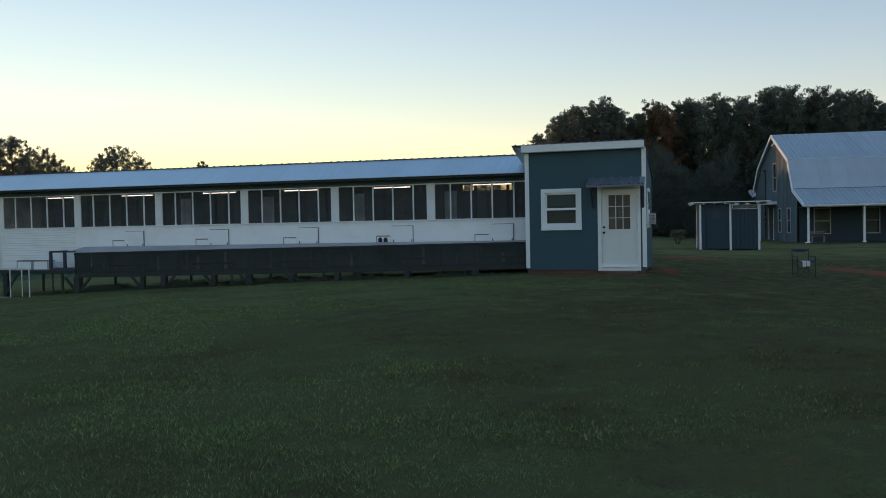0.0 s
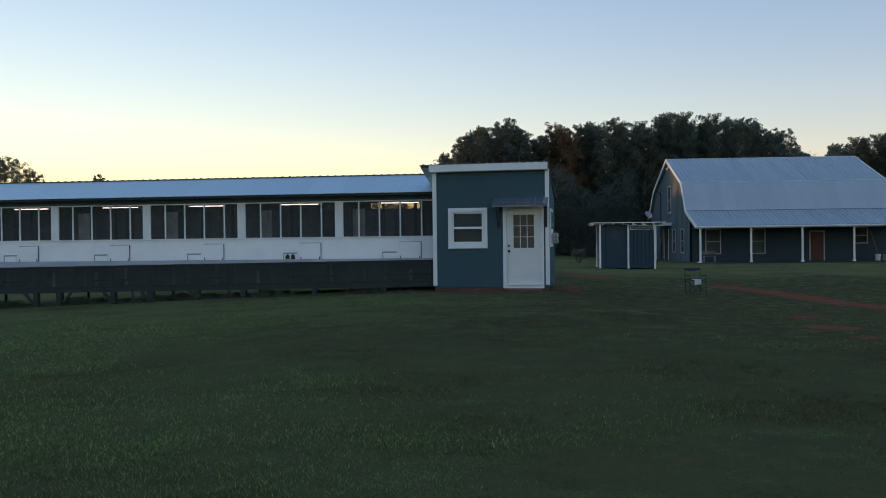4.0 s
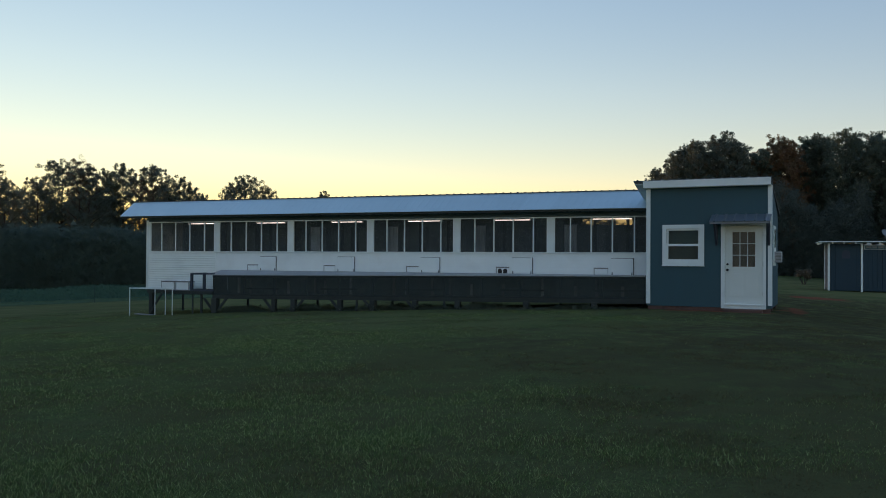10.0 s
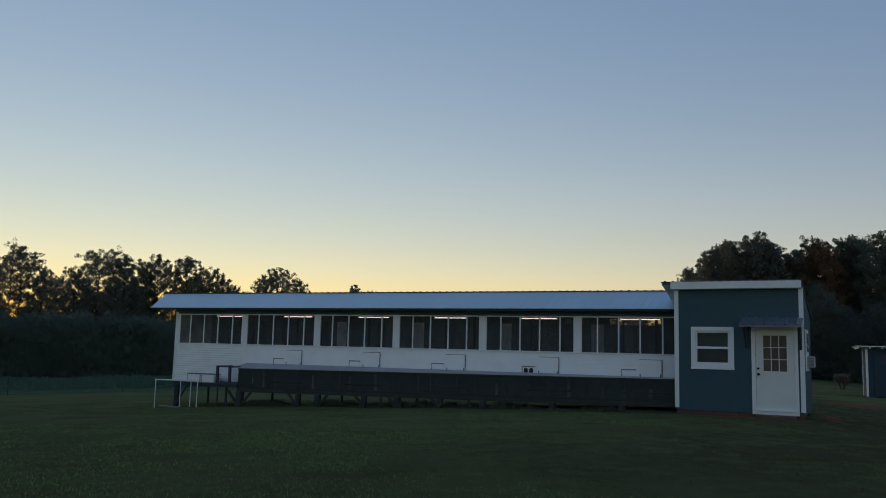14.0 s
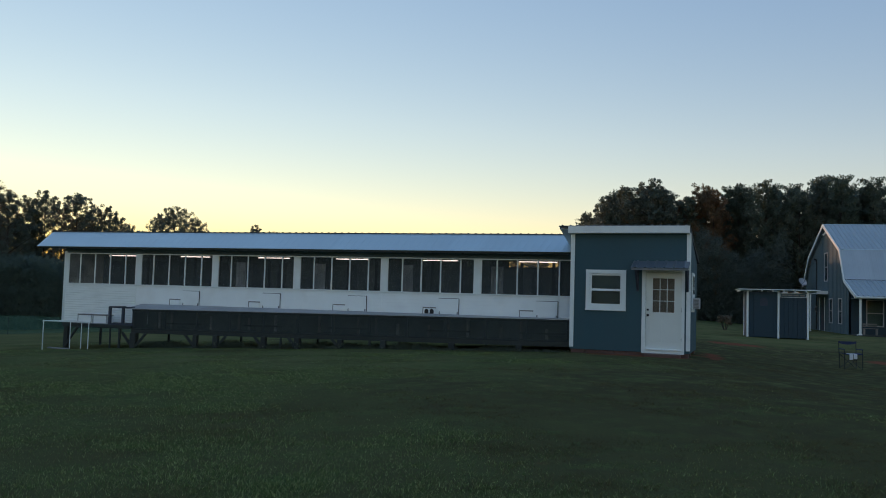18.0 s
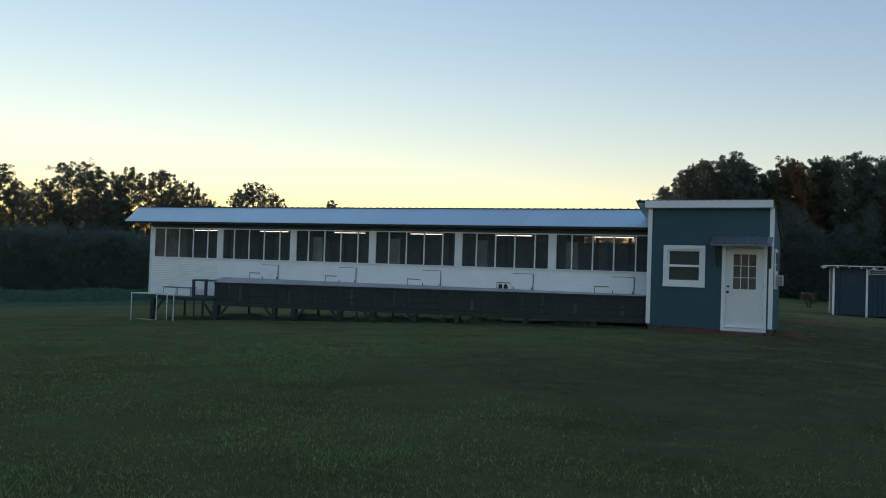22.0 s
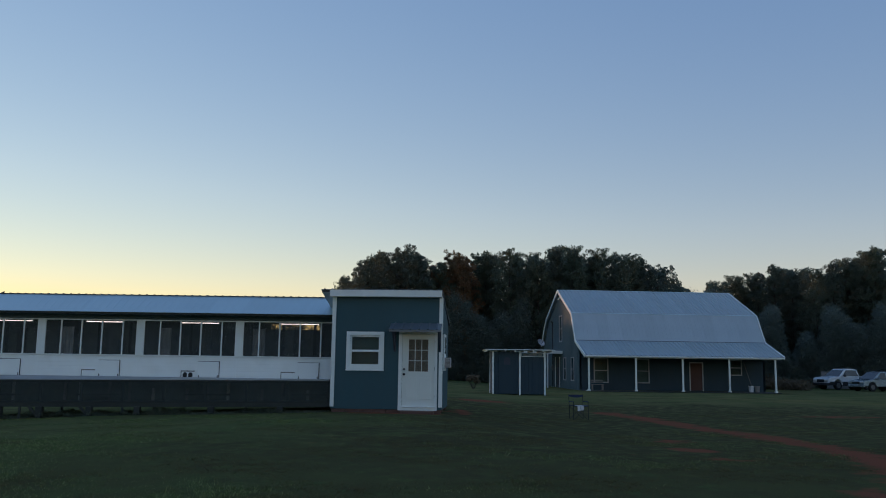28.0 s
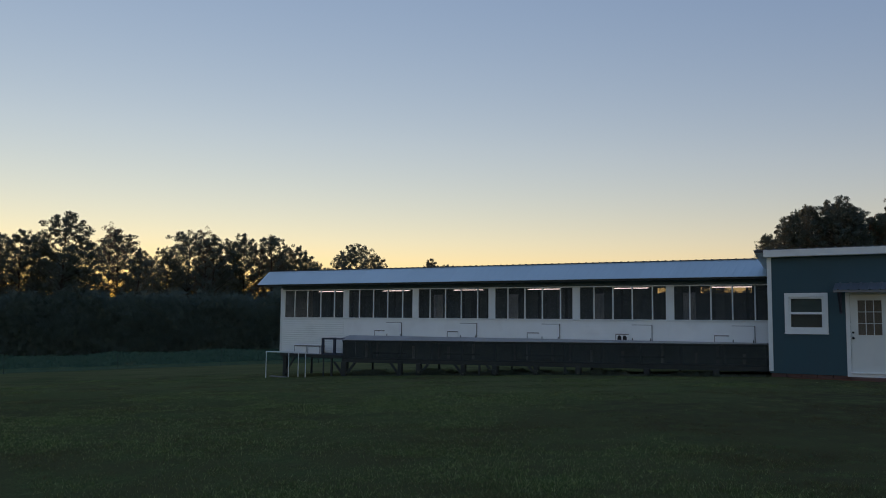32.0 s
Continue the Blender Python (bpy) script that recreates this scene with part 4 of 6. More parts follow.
# white pipe frame on the grass
frame_ob = thing("pipe_frame", "open frame of thin white plastic pipe standing on the grass", "pipe frame", pose(0, 0, 0))
corners = ((-16.55, -0.6), (-14.83, -0.6), (-15.62, 0.02), (-16.05, 0.02))
for k, (x, y) in enumerate(corners):
    part("leg", Shape().rod((x, y, gz(x, y) - 0.03), (x, y, 0.16), 0.016), PVC, frame_ob)
    x2, y2 = corners[(k + 1) % 4]
    part("rail", Shape().rod((x, y, 0.16), (x2, y2, 0.16), 0.016), PVC, frame_ob)
    part("elbow", Shape().rod((x, y, 0.13), (x, y, 0.185), 0.026), PVC, frame_ob)
board = thing("loose_board", "pale loose board lying on the grass", "board", pose(-16.3, -0.15, gz(-16.3, -0.15), 0, 3, 12))
part("board", Shape().box(-0.35, -0.1, 0.0, 0.35, 0.1, 0.03, 0.004), GREYWOOD, board)

# ---- the blue office at the end of the house ----
OFF = pose(0, 0, 0, 0, 0, -3.8)
office = thing("office", "small slate-blue office with white trim and a lean-to metal roof", "office building", OFF)
OW, OD, OZ = 3.04, 2.5, 3.06


def joined(s, mat, name, parent, label=""):
    me = s.mesh(name, mat)
    bm = bmesh.new()
    bm.from_mesh(me)
    bmesh.ops.remove_doubles(bm, verts=bm.verts, dist=0.0005)
    bmesh.ops.recalc_face_normals(bm, faces=bm.faces)
    bm.to_mesh(me)
    bm.free()
    return part(name, me, mat, parent, label)


WIN, DOOR = (0.50, 1.345, 1.15, 2.0), (1.94, 2.86, 0.08, 2.08)
joined(holed(0, OW, 0.0, OZ + 0.12, [WIN, DOOR], 0.0, 0.1), BLUE, "front_wall", office, "slate-blue painted panel siding")


def side_wall(u0, u1, holes=()):
    """The two flanks, lower toward the back."""
    s = Shape()
    s.prism([(u0, 0.1, 0.0), (u0, OD, 0.0), (u0, OD, 2.48), (u0, 0.1, 3.14)], (0, 0, 0), (u1 - u0, 0, 0))
    return s


part("side_wall", side_wall(OW - 0.1, OW), BLUE, office)
part("side_wall", side_wall(0.0, 0.1), BLUE, office)
part("back_wall", Shape().box(0.1, OD - 0.1, 0.0, OW - 0.1, OD, 2.48), BLUE, office)
part("floor", Shape().box(0.1, 0.1, 0.0, OW - 0.1, OD - 0.1, 0.06), INSIDE, office)
for k in range(8):
    u0, u1 = 0.02 + 0.375 * k, 0.02 + 0.375 * (k + 1)
    for row in range(2):
        z1 = -0.003 - 0.2 * row
        part("foundation_block", Shape().box(u0 + 0.004 + (0.09 if row else 0), 0.02, z1 - 0.19, u1 - 0.004 + (0.0 if k == 7 else 0.09 if row else 0), 0.2, z1, 0.008), BRICK, office)
for v in (0.9, OD - 0.15):
    for u in (0.15, OW - 0.13):
        part("foundation_block", Shape().box(u - 0.1, v - 0.1, -0.5, u + 0.1, v + 0.1, -0.003, 0.008), BRICK, office)
part("corner_board", Shape().box(-0.02, -0.025, 0.05, 0.09, 0.0, OZ, 0.006), TRIM, office)
part("corner_board", Shape().box(OW - 0.08, -0.025, 0.07, OW + 0.015, 0.0, OZ, 0.006), TRIM, office)
part("corner_board", Shape().box(OW, 0.002, 0.07, OW + 0.02, 0.09, OZ, 0.004), TRIM, office)
roof = Shape()
roof.add([(-0.30, -0.16, 3.235), (OW + 0.0, -0.16, 3.235), (OW + 0.05, OD + 0.2, 2.46), (-0.30, OD + 0.2, 2.46), (-0.30, -0.16, 3.175), (OW + 0.0, -0.16, 3.175), (OW + 0.05, OD + 0.2, 2.40), (-0.30, OD + 0.2, 2.40)],
         [(0, 1, 2, 3), (7, 6, 5, 4), (0, 4, 5, 1), (1, 5, 6, 2), (2, 6, 7, 3), (3, 7, 4, 0)])
part("roof_deck", roof, CAPMETAL, office)
part("eave_soffit", Shape().add([(-0.29, -0.15, 3.171), (-0.075, -0.15, 3.171), (-0.075, OD + 0.18, 2.405), (-0.29, OD + 0.18, 2.405), (-0.29, -0.15, 3.165), (-0.075, -0.15, 3.165), (-0.075, OD + 0.18, 2.399), (-0.29, OD + 0.18, 2.399)], [(0, 1, 2, 3), (7, 6, 5, 4), (0, 4, 5, 1), (1, 5, 6, 2), (2, 6, 7, 3), (3, 7, 4, 0)]), TRIM, office)
for k in range(4):
    w = (OW + 0.34) / 4
    part("roof_sheet", roof_sheet((-0.32 + w * k, -0.19, 3.252), (-0.32 + w * k, OD + 0.22, 2.46), (w, 0, 0), (w, 0, 0), 0.24, 0.025), DARKMETAL, office)
part("fascia", Shape().box(-0.075, -0.185, 3.055, OW + 0.0, -0.16, 3.245, 0.006), TRIM, office, "white fascia board")
part("soffit", Shape().box(-0.07, -0.16, 3.05, OW, -0.002, 3.075), TRIM, office)
part("side_fascia", Shape().beam((-0.29, -0.15, 3.205), (-0.29, OD + 0.2, 2.43), 0.02, 0.06), TRIM, office)

window = part("window", holed(WIN[0] - 0.1, WIN[1] + 0.1, WIN[2] - 0.1, WIN[3] + 0.1, [WIN], -0.03, 0.0), TRIM, office, "white framed double-hung window")
sash_mid = 1.575
part("sash", holed(WIN[0], WIN[1], sash_mid, WIN[3], [(WIN[0] + 0.05, WIN[1] - 0.05, sash_mid + 0.03, WIN[3] - 0.05)], 0.01, 0.045), TRIM, window)
part("sash", holed(WIN[0], WIN[1], WIN[2], sash_mid, [(WIN[0] + 0.05, WIN[1] - 0.05, WIN[2] + 0.06, sash_mid - 0.03)], -0.012, 0.0095), TRIM, window)
part("pane", Shape().box(WIN[0] + 0.05, 0.028, sash_mid + 0.03, WIN[1] - 0.05, 0.032, WIN[3] - 0.05), GLASS, window)
part("pane", Shape().box(WIN[0] + 0.05, 0.0, WIN[2] + 0.06, WIN[1] - 0.05, 0.004, sash_mid - 0.03), GLASS, window)
part("blind", Shape().box(WIN[0] + 0.02, 0.085, 1.6, WIN[1] - 0.02, 0.09, WIN[3]), BLIND, window, "pale blind half drawn")
# added behind the lower pane to set its tone
part("curtain", Shape().box(WIN[0] + 0.02, 0.105, WIN[2], WIN[1] - 0.02, 0.11, 1.62), DIMCLOTH, window)
part("sill", Shape().box(WIN[0] - 0.11, -0.045, WIN[2] - 0.12, WIN[1] + 0.11, -0.031, WIN[2] - 0.08, 0.004), TRIM, window)

casing = part("door_casing", holed(1.855, 2.92, -0.02, 2.14, [(1.95, 2.85, 0.09, 2.06)], -0.03, 0.0), TRIM, office, "white door casing")
LITE = (2.125, 2.665, 1.03, 1.90)
door = part("door", holed(1.952, 2.848, 0.10, 2.058, [LITE], 0.012, 0.055), DOORWHITE, office, "white closed door with nine panes")
part("lite_frame", holed(LITE[0] - 0.03, LITE[1] + 0.03, LITE[2] - 0.03, LITE[3] + 0.03, [LITE], 0.002, 0.012), DOORWHITE, door)
for i in range(3):
    for j in range(3):
        du, dz = (LITE[1] - LITE[0]) / 3, (LITE[3] - LITE[2]) / 3
        part("pane", Shape().box(LITE[0] + du * i + 0.009, 0.03, LITE[2] + dz * j + 0.009, LITE[0] + du * (i + 1) - 0.009, 0.034, LITE[2] + dz * (j + 1) - 0.009), GLASS, door)
for k in (1, 2):
    u, z = LITE[0] + (LITE[1] - LITE[0]) * k / 3, LITE[2] + (LITE[3] - LITE[2]) * k / 3
    part("muntin", Shape().box(u - 0.009, 0.006, LITE[2], u + 0.009, 0.04, LITE[3]), DOORWHITE, door)
    part("muntin", Shape().box(LITE[0], 0.0065, z - 0.009, LITE[1], 0.0395, z + 0.009), DOORWHITE, door)
for u0, u1 in ((2.06, 2.36), (2.44, 2.74)):
    part("raised_panel", Shape().box(u0, 0.004, 0.28, u1, 0.012, 0.86, 0.006), DOORWHITE, door)
# added sheet; its colour stands in for lit, reflecting panes
part("door_curtain", Shape().box(LITE[0] - 0.02, 0.07, LITE[2] - 0.05, LITE[1] + 0.02, 0.075, LITE[3] + 0.05), DOORCLOTH, door, "sheet added behind the panes, beige for their lit look")
for z, r in ((0.95, 0.032), (1.09, 0.026)):
    part("knob" if z < 1 else "deadbolt", Shape().rod((2.01, 0.012, z), (2.01, -0.012, z), r, r * 0.8, 12).rod((2.01, -0.012, z), (2.01, -0.05, z), r * 0.5, r * 0.95, 12), BLACK, door, "black metal", True)
for z in (0.35, 1.1, 1.85):
    part("hinge", Shape().rod((2.85, -0.004, z - 0.05), (2.85, -0.004, z + 0.05), 0.008), STEEL, door)
part("threshold", Shape().box(1.945, -0.06, 0.06, 2.855, 0.05, 0.098, 0.006), TRIM, office)
part("step", Shape().box(1.95, -0.36, -0.3, 2.85, -0.04, -0.02, 0.015), BRICK, office)
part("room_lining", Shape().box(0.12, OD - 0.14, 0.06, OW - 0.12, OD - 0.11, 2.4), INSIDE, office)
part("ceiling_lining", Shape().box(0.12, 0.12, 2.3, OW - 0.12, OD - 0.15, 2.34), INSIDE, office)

awning = part("awning", roof_sheet((1.63, -0.52, 2.15), (1.63, -0.005, 2.345), (1.42, 0, 0), (1.42, 0, 0), 0.24, 0.022), DARKMETAL, office, "grey ribbed metal door awning")
part("awning_rail", Shape().box(1.64, -0.50, 2.09, 3.04, -0.47, 2.145, 0.004), DARKMETAL, awning)
for u in (1.745, 2.985):
    part("bracket", Shape().box(u - 0.03, -0.05, 1.56, u + 0.03, -0.026, 2.12, 0.006).beam((u, -0.05, 1.62), (u, -0.47, 2.11), 0.05, 0.05), BLACKFRAME, awning, "dark timber bracket")
side_window = part("side_window", Shape().box(OW, 0.55, 1.05, OW + 0.03, 1.35, 2.08, 0.006), TRIM, office, "white side window")
part("pane", Shape().box(OW + 0.03, 0.64, 1.52, OW + 0.034, 1.26, 1.99), GLASS, side_window)
ac = thing("air_conditioner", "pale grey window air conditioner on the blue side wall", "air conditioner", OFF @ pose(OW + 0.03, 0.7, 1.14))
part("casing", Shape().box(0, 0, 0, 0.16, 0.48, 0.28, 0.015), PALEBOARD, ac)
for k in range(6):
    part("slat", Shape().box(0.03, -0.006, 0.035 + 0.036 * k, 0.15, 0.0, 0.05 + 0.036 * k), GREYWOOD, ac)

# ---- the barn house ----
BM = pose(12.91, 36.0, 0.06, 0, 0, 3.85)
barn = thing("barn_house", "grey-blue gambrel barn house with pale metal roof and a white-posted porch", "barn", BM)
BL, BG = 14.46, -0.5
E0, E1, E2, E3 = (0.0, 2.02), (3.06, 3.13), (4.41, 5.25), (9.58, 7.42)
K2, K1 = (14.75, 5.25), (17.1, 3.05)
N_BARN = 16
for lo, hi in ((E0, E1), (E1, E2), (E2, E3), (K1, K2), (K2, E3)):
    w = BL / N_BARN
    me = roof_sheet((0, lo[0], lo[1]), (0, hi[0], hi[1]), (w, 0, 0), (w, 0, 0), 0.3, 0.05 if lo != E1 else 0.006).mesh("roof_sheet", BARNROOF)
    for k in range(N_BARN):
        ob = part("roof_sheet", me, BARNROOF, barn)
        ob.location = (w * k, 0, 0)
for (u, z), name in ((E1, "flashing"), (E2, "flashing"), (E3, "ridge_cap")):
    part(name, Shape().rod((0, u, z), (BL, u, z), 0.035 if name == "flashing" else 0.055, sides=8), CAPMETAL if z == E1[1] else METAL, barn)
GA, FW, BW = 0.22, 2.75, 16.85


def gable(a0, a1, holes):
    """An end wall under the gambrel, cut for its openings."""
    top = [(FW, 3.0), (3.1, 3.1), (E2[0] + 0.02, E2[1] - 0.06), (E3[0], E3[1] - 0.08), (K2[0] - 0.02, K2[1] - 0.06), (BW, 3.0)]

    def lid(u):
        for (ua, za), (ub, zb) in zip(top, top[1:]):
            if ua <= u <= ub + 1e-6:
                return za + (zb - za) * (u - ua) / max(ub - ua, 1e-6)
        return 3.0

    s = Shape()
    us = sorted({FW, BW, *[h[0] for h in holes], *[h[1] for h in holes], *[p[0] for p in top]})
    for ua, ub in zip(us, us[1:]):
        spans, z = [], BG - 0.2
        for h in sorted((h for h in holes if h[0] <= (ua + ub) / 2 <= h[1]), key=lambda h: h[2]):
            spans.append((z, h[2], h[2]))
            z = h[3]
        spans.append((z, lid(ua), lid(ub)))
        for zl, za, zb in spans:
            for a in (a0, a1):
                s.add([(a, ua, zl), (a, ub, zl), (a, ub, zb), (a, ua, za)], [(0, 1, 2, 3)])
    for h in holes:
        for u in h[:2]:
            s.add([(a0, u, h[2]), (a1, u, h[2]), (a1, u, h[3]), (a0, u, h[3])], [(0, 1, 2, 3)])
        for z in h[2:]:
            s.add([(a0, h[0], z), (a1, h[0], z), (a1, h[1], z), (a0, h[1], z)], [(0, 1, 2, 3)])
    return s


UPW, LW1, LW2, GDO = (8.95, 9.95, 3.23, 5.25), (7.45, 8.35, 0.17, 1.83), (4.6, 5.5, 0.17, 1.83), (10.0, 11.6, BG, 1.9)
joined(gable(GA, GA + 0.15, [UPW, LW1, LW2, GDO]), BARN, "gable_wall", barn, "grey-blue board and batten gable")
joined(gable(BL - GA - 0.15, BL - GA, []), BARN, "gable_wall", barn)
for k in range(34):
    u = FW + 0.2 + k * 0.41
    if u < E2[0]:
        zt = 3.1 + (u - 3.1) * 1.6 if u > 3.1 else 3.0
    elif u < E3[0]:
        zt = E2[1] + (u - E2[0]) * 0.42
    elif u < K2[0]:
        zt = E3[1] - (u - E3[0]) * 0.42
    else:
        zt = E2[1] - (u - K2[0]) * 0.94
    cuts = sorted([h for h in (UPW, LW1, LW2, GDO) if h[0] - 0.1 < u < h[1] + 0.1], key=lambda h: h[2])
    z = BG
    for h in cuts:
        if h[2] - 0.1 > z:
            part("batten", Shape().box(GA - 0.02, u - 0.02, z, GA, u + 0.02, h[2] - 0.1), BARN, barn)
        z = h[3] + 0.1
    part("batten", Shape().box(GA - 0.02, u - 0.02, z, GA, u + 0.02, max(zt - 0.15, z + 0.05)), BARN, barn)
BWIN = [(1.35, 2.3, 0.1, 1.75), (4.43, 5.38, 0.1, 1.75), (11.55, 12.4, 0.75, 1.75)]
BDOOR = (8.5, 9.5, BG + 0.05, 1.6)
# porch shade is put into this wall's darker colour
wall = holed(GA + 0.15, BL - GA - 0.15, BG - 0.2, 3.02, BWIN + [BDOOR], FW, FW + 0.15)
joined(wall, NAVY, "front_wall", barn, "grey-blue front wall, darkened in colour for the porch shade")
part("back_wall", Shape().box(GA + 0.15, BW - 0.15, BG - 0.2, BL - GA - 0.15, BW, 3.02), BARN, barn)
part("upper_floor", Shape().box(GA + 0.15, FW + 0.15, 2.6, BL - GA - 0.15, BW - 0.15, 2.75), INSIDE, barn)
part("porch_floor", Shape().box(GA, 0.1, BG - 0.25, BL - GA, FW, BG + 0.02, 0.01), DARKWOOD, barn)
part("porch_ceiling", Shape().box(GA, 0.25, 1.86, BL - GA, FW, 1.89), BARN, barn)


def barn_window(a0, a1, z0, z1, front=True):
    """A two-sash window in the front wall or, turned, in the gable."""
    if front:
        m = pose(0, FW, 0)
    else:
        m = pose(GA, 0, 0) @ Matrix(((0, 1, 0, 0), (1, 0, 0, 0), (0, 0, 1, 0), (0, 0, 0, 1)))
    zm = (z0 + z1) / 2
    # white trim greyed in colour to hold its dim, shadowed look
    win = part("window", holed(a0 - 0.07, a1 + 0.07, z0 - 0.07, z1 + 0.07, [(a0, a1, z0, z1)], -0.04, 0.0).moved(m), PALEBOARD, barn, "white trimmed window")
    part("sash_rail", Shape().box(a0, 0.0, zm - 0.03, a1, 0.05, zm + 0.03).moved(m), PALEBOARD, win)
    part("pane", Shape().box(a0, 0.03, z0, a1, 0.035, zm - 0.03).moved(m), GLASS, win)
    part("pane", Shape().box(a0, 0.05, zm + 0.03, a1, 0.055, z1).moved(m), GLASS, win)
    part("room_shade", Shape().box(a0 - 0.3, 0.16, z0 - 0.3, a1 + 0.3, 0.18, z1 + 0.3).moved(m), INSIDE, win)


for w in BWIN:
    barn_window(*w)
for w in (UPW, LW1, LW2):
    barn_window(*w, front=False)
bd = part("front_door", Shape().box(BDOOR[0] + 0.05, FW + 0.03, BDOOR[2], BDOOR[1] - 0.05, FW + 0.08, BDOOR[3] - 0.05, 0.01), REDWOOD, barn, "red-brown front door")
# casing greyed in colour for the shadow under the porch
part("door_casing", holed(BDOOR[0] - 0.03, BDOOR[1] + 0.03, BDOOR[2], BDOOR[3] + 0.03, [(BDOOR[0] + 0.05, BDOOR[1] - 0.05, BDOOR[2] - 1, BDOOR[3] - 0.05)], FW - 0.03, FW), PALEBOARD, bd)
for z0, z1 in ((BG + 0.2, 0.35), (0.5, 1.4)):
    part("door_panel", Shape().box(BDOOR[0] + 0.2, FW + 0.015, z0, BDOOR[1] - 0.2, FW + 0.03, z1, 0.008), REDWOOD, bd)
part("knob", Shape().rod((BDOOR[1] - 0.12, FW + 0.03, 0.45), (BDOOR[1] - 0.12, FW - 0.02, 0.45), 0.03), BLACK, bd)
part("side_door", Shape().box(GA + 0.05, GDO[0] + 0.1, BG, GA + 0.1, GDO[1] - 0.1, 1.85, 0.01), BLACKFRAME, barn, "dark side door")
part("side_casing", Shape().box(GA - 0.03, GDO[0] - 0.1, BG, GA, GDO[0], 1.98), TRIM, barn)
part("side_casing", Shape().box(GA - 0.03, GDO[1], BG, GA, GDO[1] + 0.1, 1.98), TRIM, barn)
for a in (0.33, 3.71, 7.10, 10.49, 13.87):
    post = part("porch_post", Shape().box(a - 0.06, 0.19, BG - 0.1, a + 0.06, 0.31, 1.9, 0.01), TRIM, barn, "white porch post")
    part("base_trim", Shape().box(a - 0.095, 0.155, BG - 0.1, a + 0.095, 0.345, BG + 0.12, 0.008), TRIM, post)
part("porch_beam", Shape().box(0.1, 0.2, 1.84, BL - 0.1, 0.3, 1.98, 0.008), TRIM, barn)
part("gutter", Shape().box(0.0, -0.10, 1.90, BL, 0.0, 2.0, 0.02), TRIM, barn, "white gutter")
part("downpipe", Shape().rod((0.3, -0.05, 1.9), (0.3, 0.12, 1.75), 0.035).rod((0.3, 0.12, 1.75), (0.3, 0.12, BG + 0.1), 0.035).rod((0.3, 0.12, BG + 0.1), (0.05, -0.15, BG + 0.04), 0.035), TRIM, barn)
for a in (-0.03, BL + 0.01):
    for lo, hi in ((E0, E1), (E1, E2), (E2, E3), (E3, K2), (K2, K1)):
        part("rake_board", Shape().beam((a + 0.01, lo[0], lo[1] - 0.06), (a + 0.01, hi[0], hi[1] - 0.06), 0.05, 0.24), TRIM, barn, "white rake board")
part("gable_soffit", Shape().beam((0.12, E2[0], E2[1] - 0.1), (0.12, E3[0], E3[1] - 0.1), 0.2, 0.02), BARN, barn)
flood = thing("flood_light", "small white flood lamp under the barn gable peak", "outdoor light", BM @ pose(0.14, 9.5, 6.75))
part("base", Shape().box(-0.05, -0.06, -0.02, 0.08, 0.06, 0.14, 0.01), TRIM, flood)
for v in (-0.1, 0.1):
    part("head", Shape().rod((0, v, 0), (-0.14, v * 1.4, -0.1), 0.04, 0.075, 10), TRIM, flood)
canopy = thing("side_canopy", "flat white-edged canopy on posts over the barn side door", "canopy", BM @ pose(GA, 9.0, 0))
part("roof", Shape().box(-3.4, -0.2, 2.3, 0.0, 3.4, 2.42, 0.01), METAL, canopy)
part("fascia", Shape().box(-3.43, -0.23, 2.2, 0.0, -0.2, 2.44, 0.006), TRIM, canopy)
for a in (-3.3, -1.2):
    part("post", Shape().box(a - 0.05, -0.1, BG - 0.1, a + 0.05, 0.0, 2.3, 0.008), TRIM, canopy)
dish = thing("satellite_dish", "small grey satellite dish on a bent arm", "satellite dish", BM @ pose(-0.6, 14.3, 2.42))
bowl = Shape()
for r0, r1, z0, z1 in ((0.0, 0.16, 0.0, 0.025), (0.16, 0.28, 0.025, 0.08), (0.28, 0.36, 0.08, 0.14)):
    n = 16
    ring = [[(r * math.cos(2 * math.pi * k / n), r * math.sin(2 * math.pi * k / n), z) for k in range(n)] for r, z in ((r0, z0), (r1, z1))]
    bowl.add(ring[0] + ring[1], [(k, (k + 1) % n, n + (k + 1) % n, n + k) for k in range(n)])
part("bowl", bowl.moved(pose(0, 0, 0.75, 55, 0, 30)), PAPER, dish, smooth=True)
part("mast", Shape().rod((0, 0.05, 0.0), (0, 0.05, 0.72), 0.025), STEEL, dish)
part("arm", Shape().rod((0, 0, 0.62), (0.15, -0.42, 0.85), 0.015).rod((0.15, -0.42, 0.85), (0.14, -0.36, 0.9), 0.035), STEEL, dish)
wiring = thing("utility_riser", "dark electric riser pipe and meter on the barn gable", "electric meter", BM @ pose(GA - 0.06, 12.6, BG))
part("pipe", Shape().rod((0, 0, 0.0), (0, 0, 5.4), 0.04), BLACK, wiring)
part("meter", Shape().rod((-0.02, 0, 1.6), (-0.16, 0, 1.6), 0.11, 0.1, 12).box(-0.06, -0.14, 1.35, 0.03, 0.14, 1.85), STEEL, wiring)
part("weather_head", Shape().rod((0, 0, 5.4), (-0.18, 0, 5.5), 0.07, 0.06).rod((0, 0, 5.4), (-0.5, 0.1, 4.9), 0.012), BLACK, wiring)

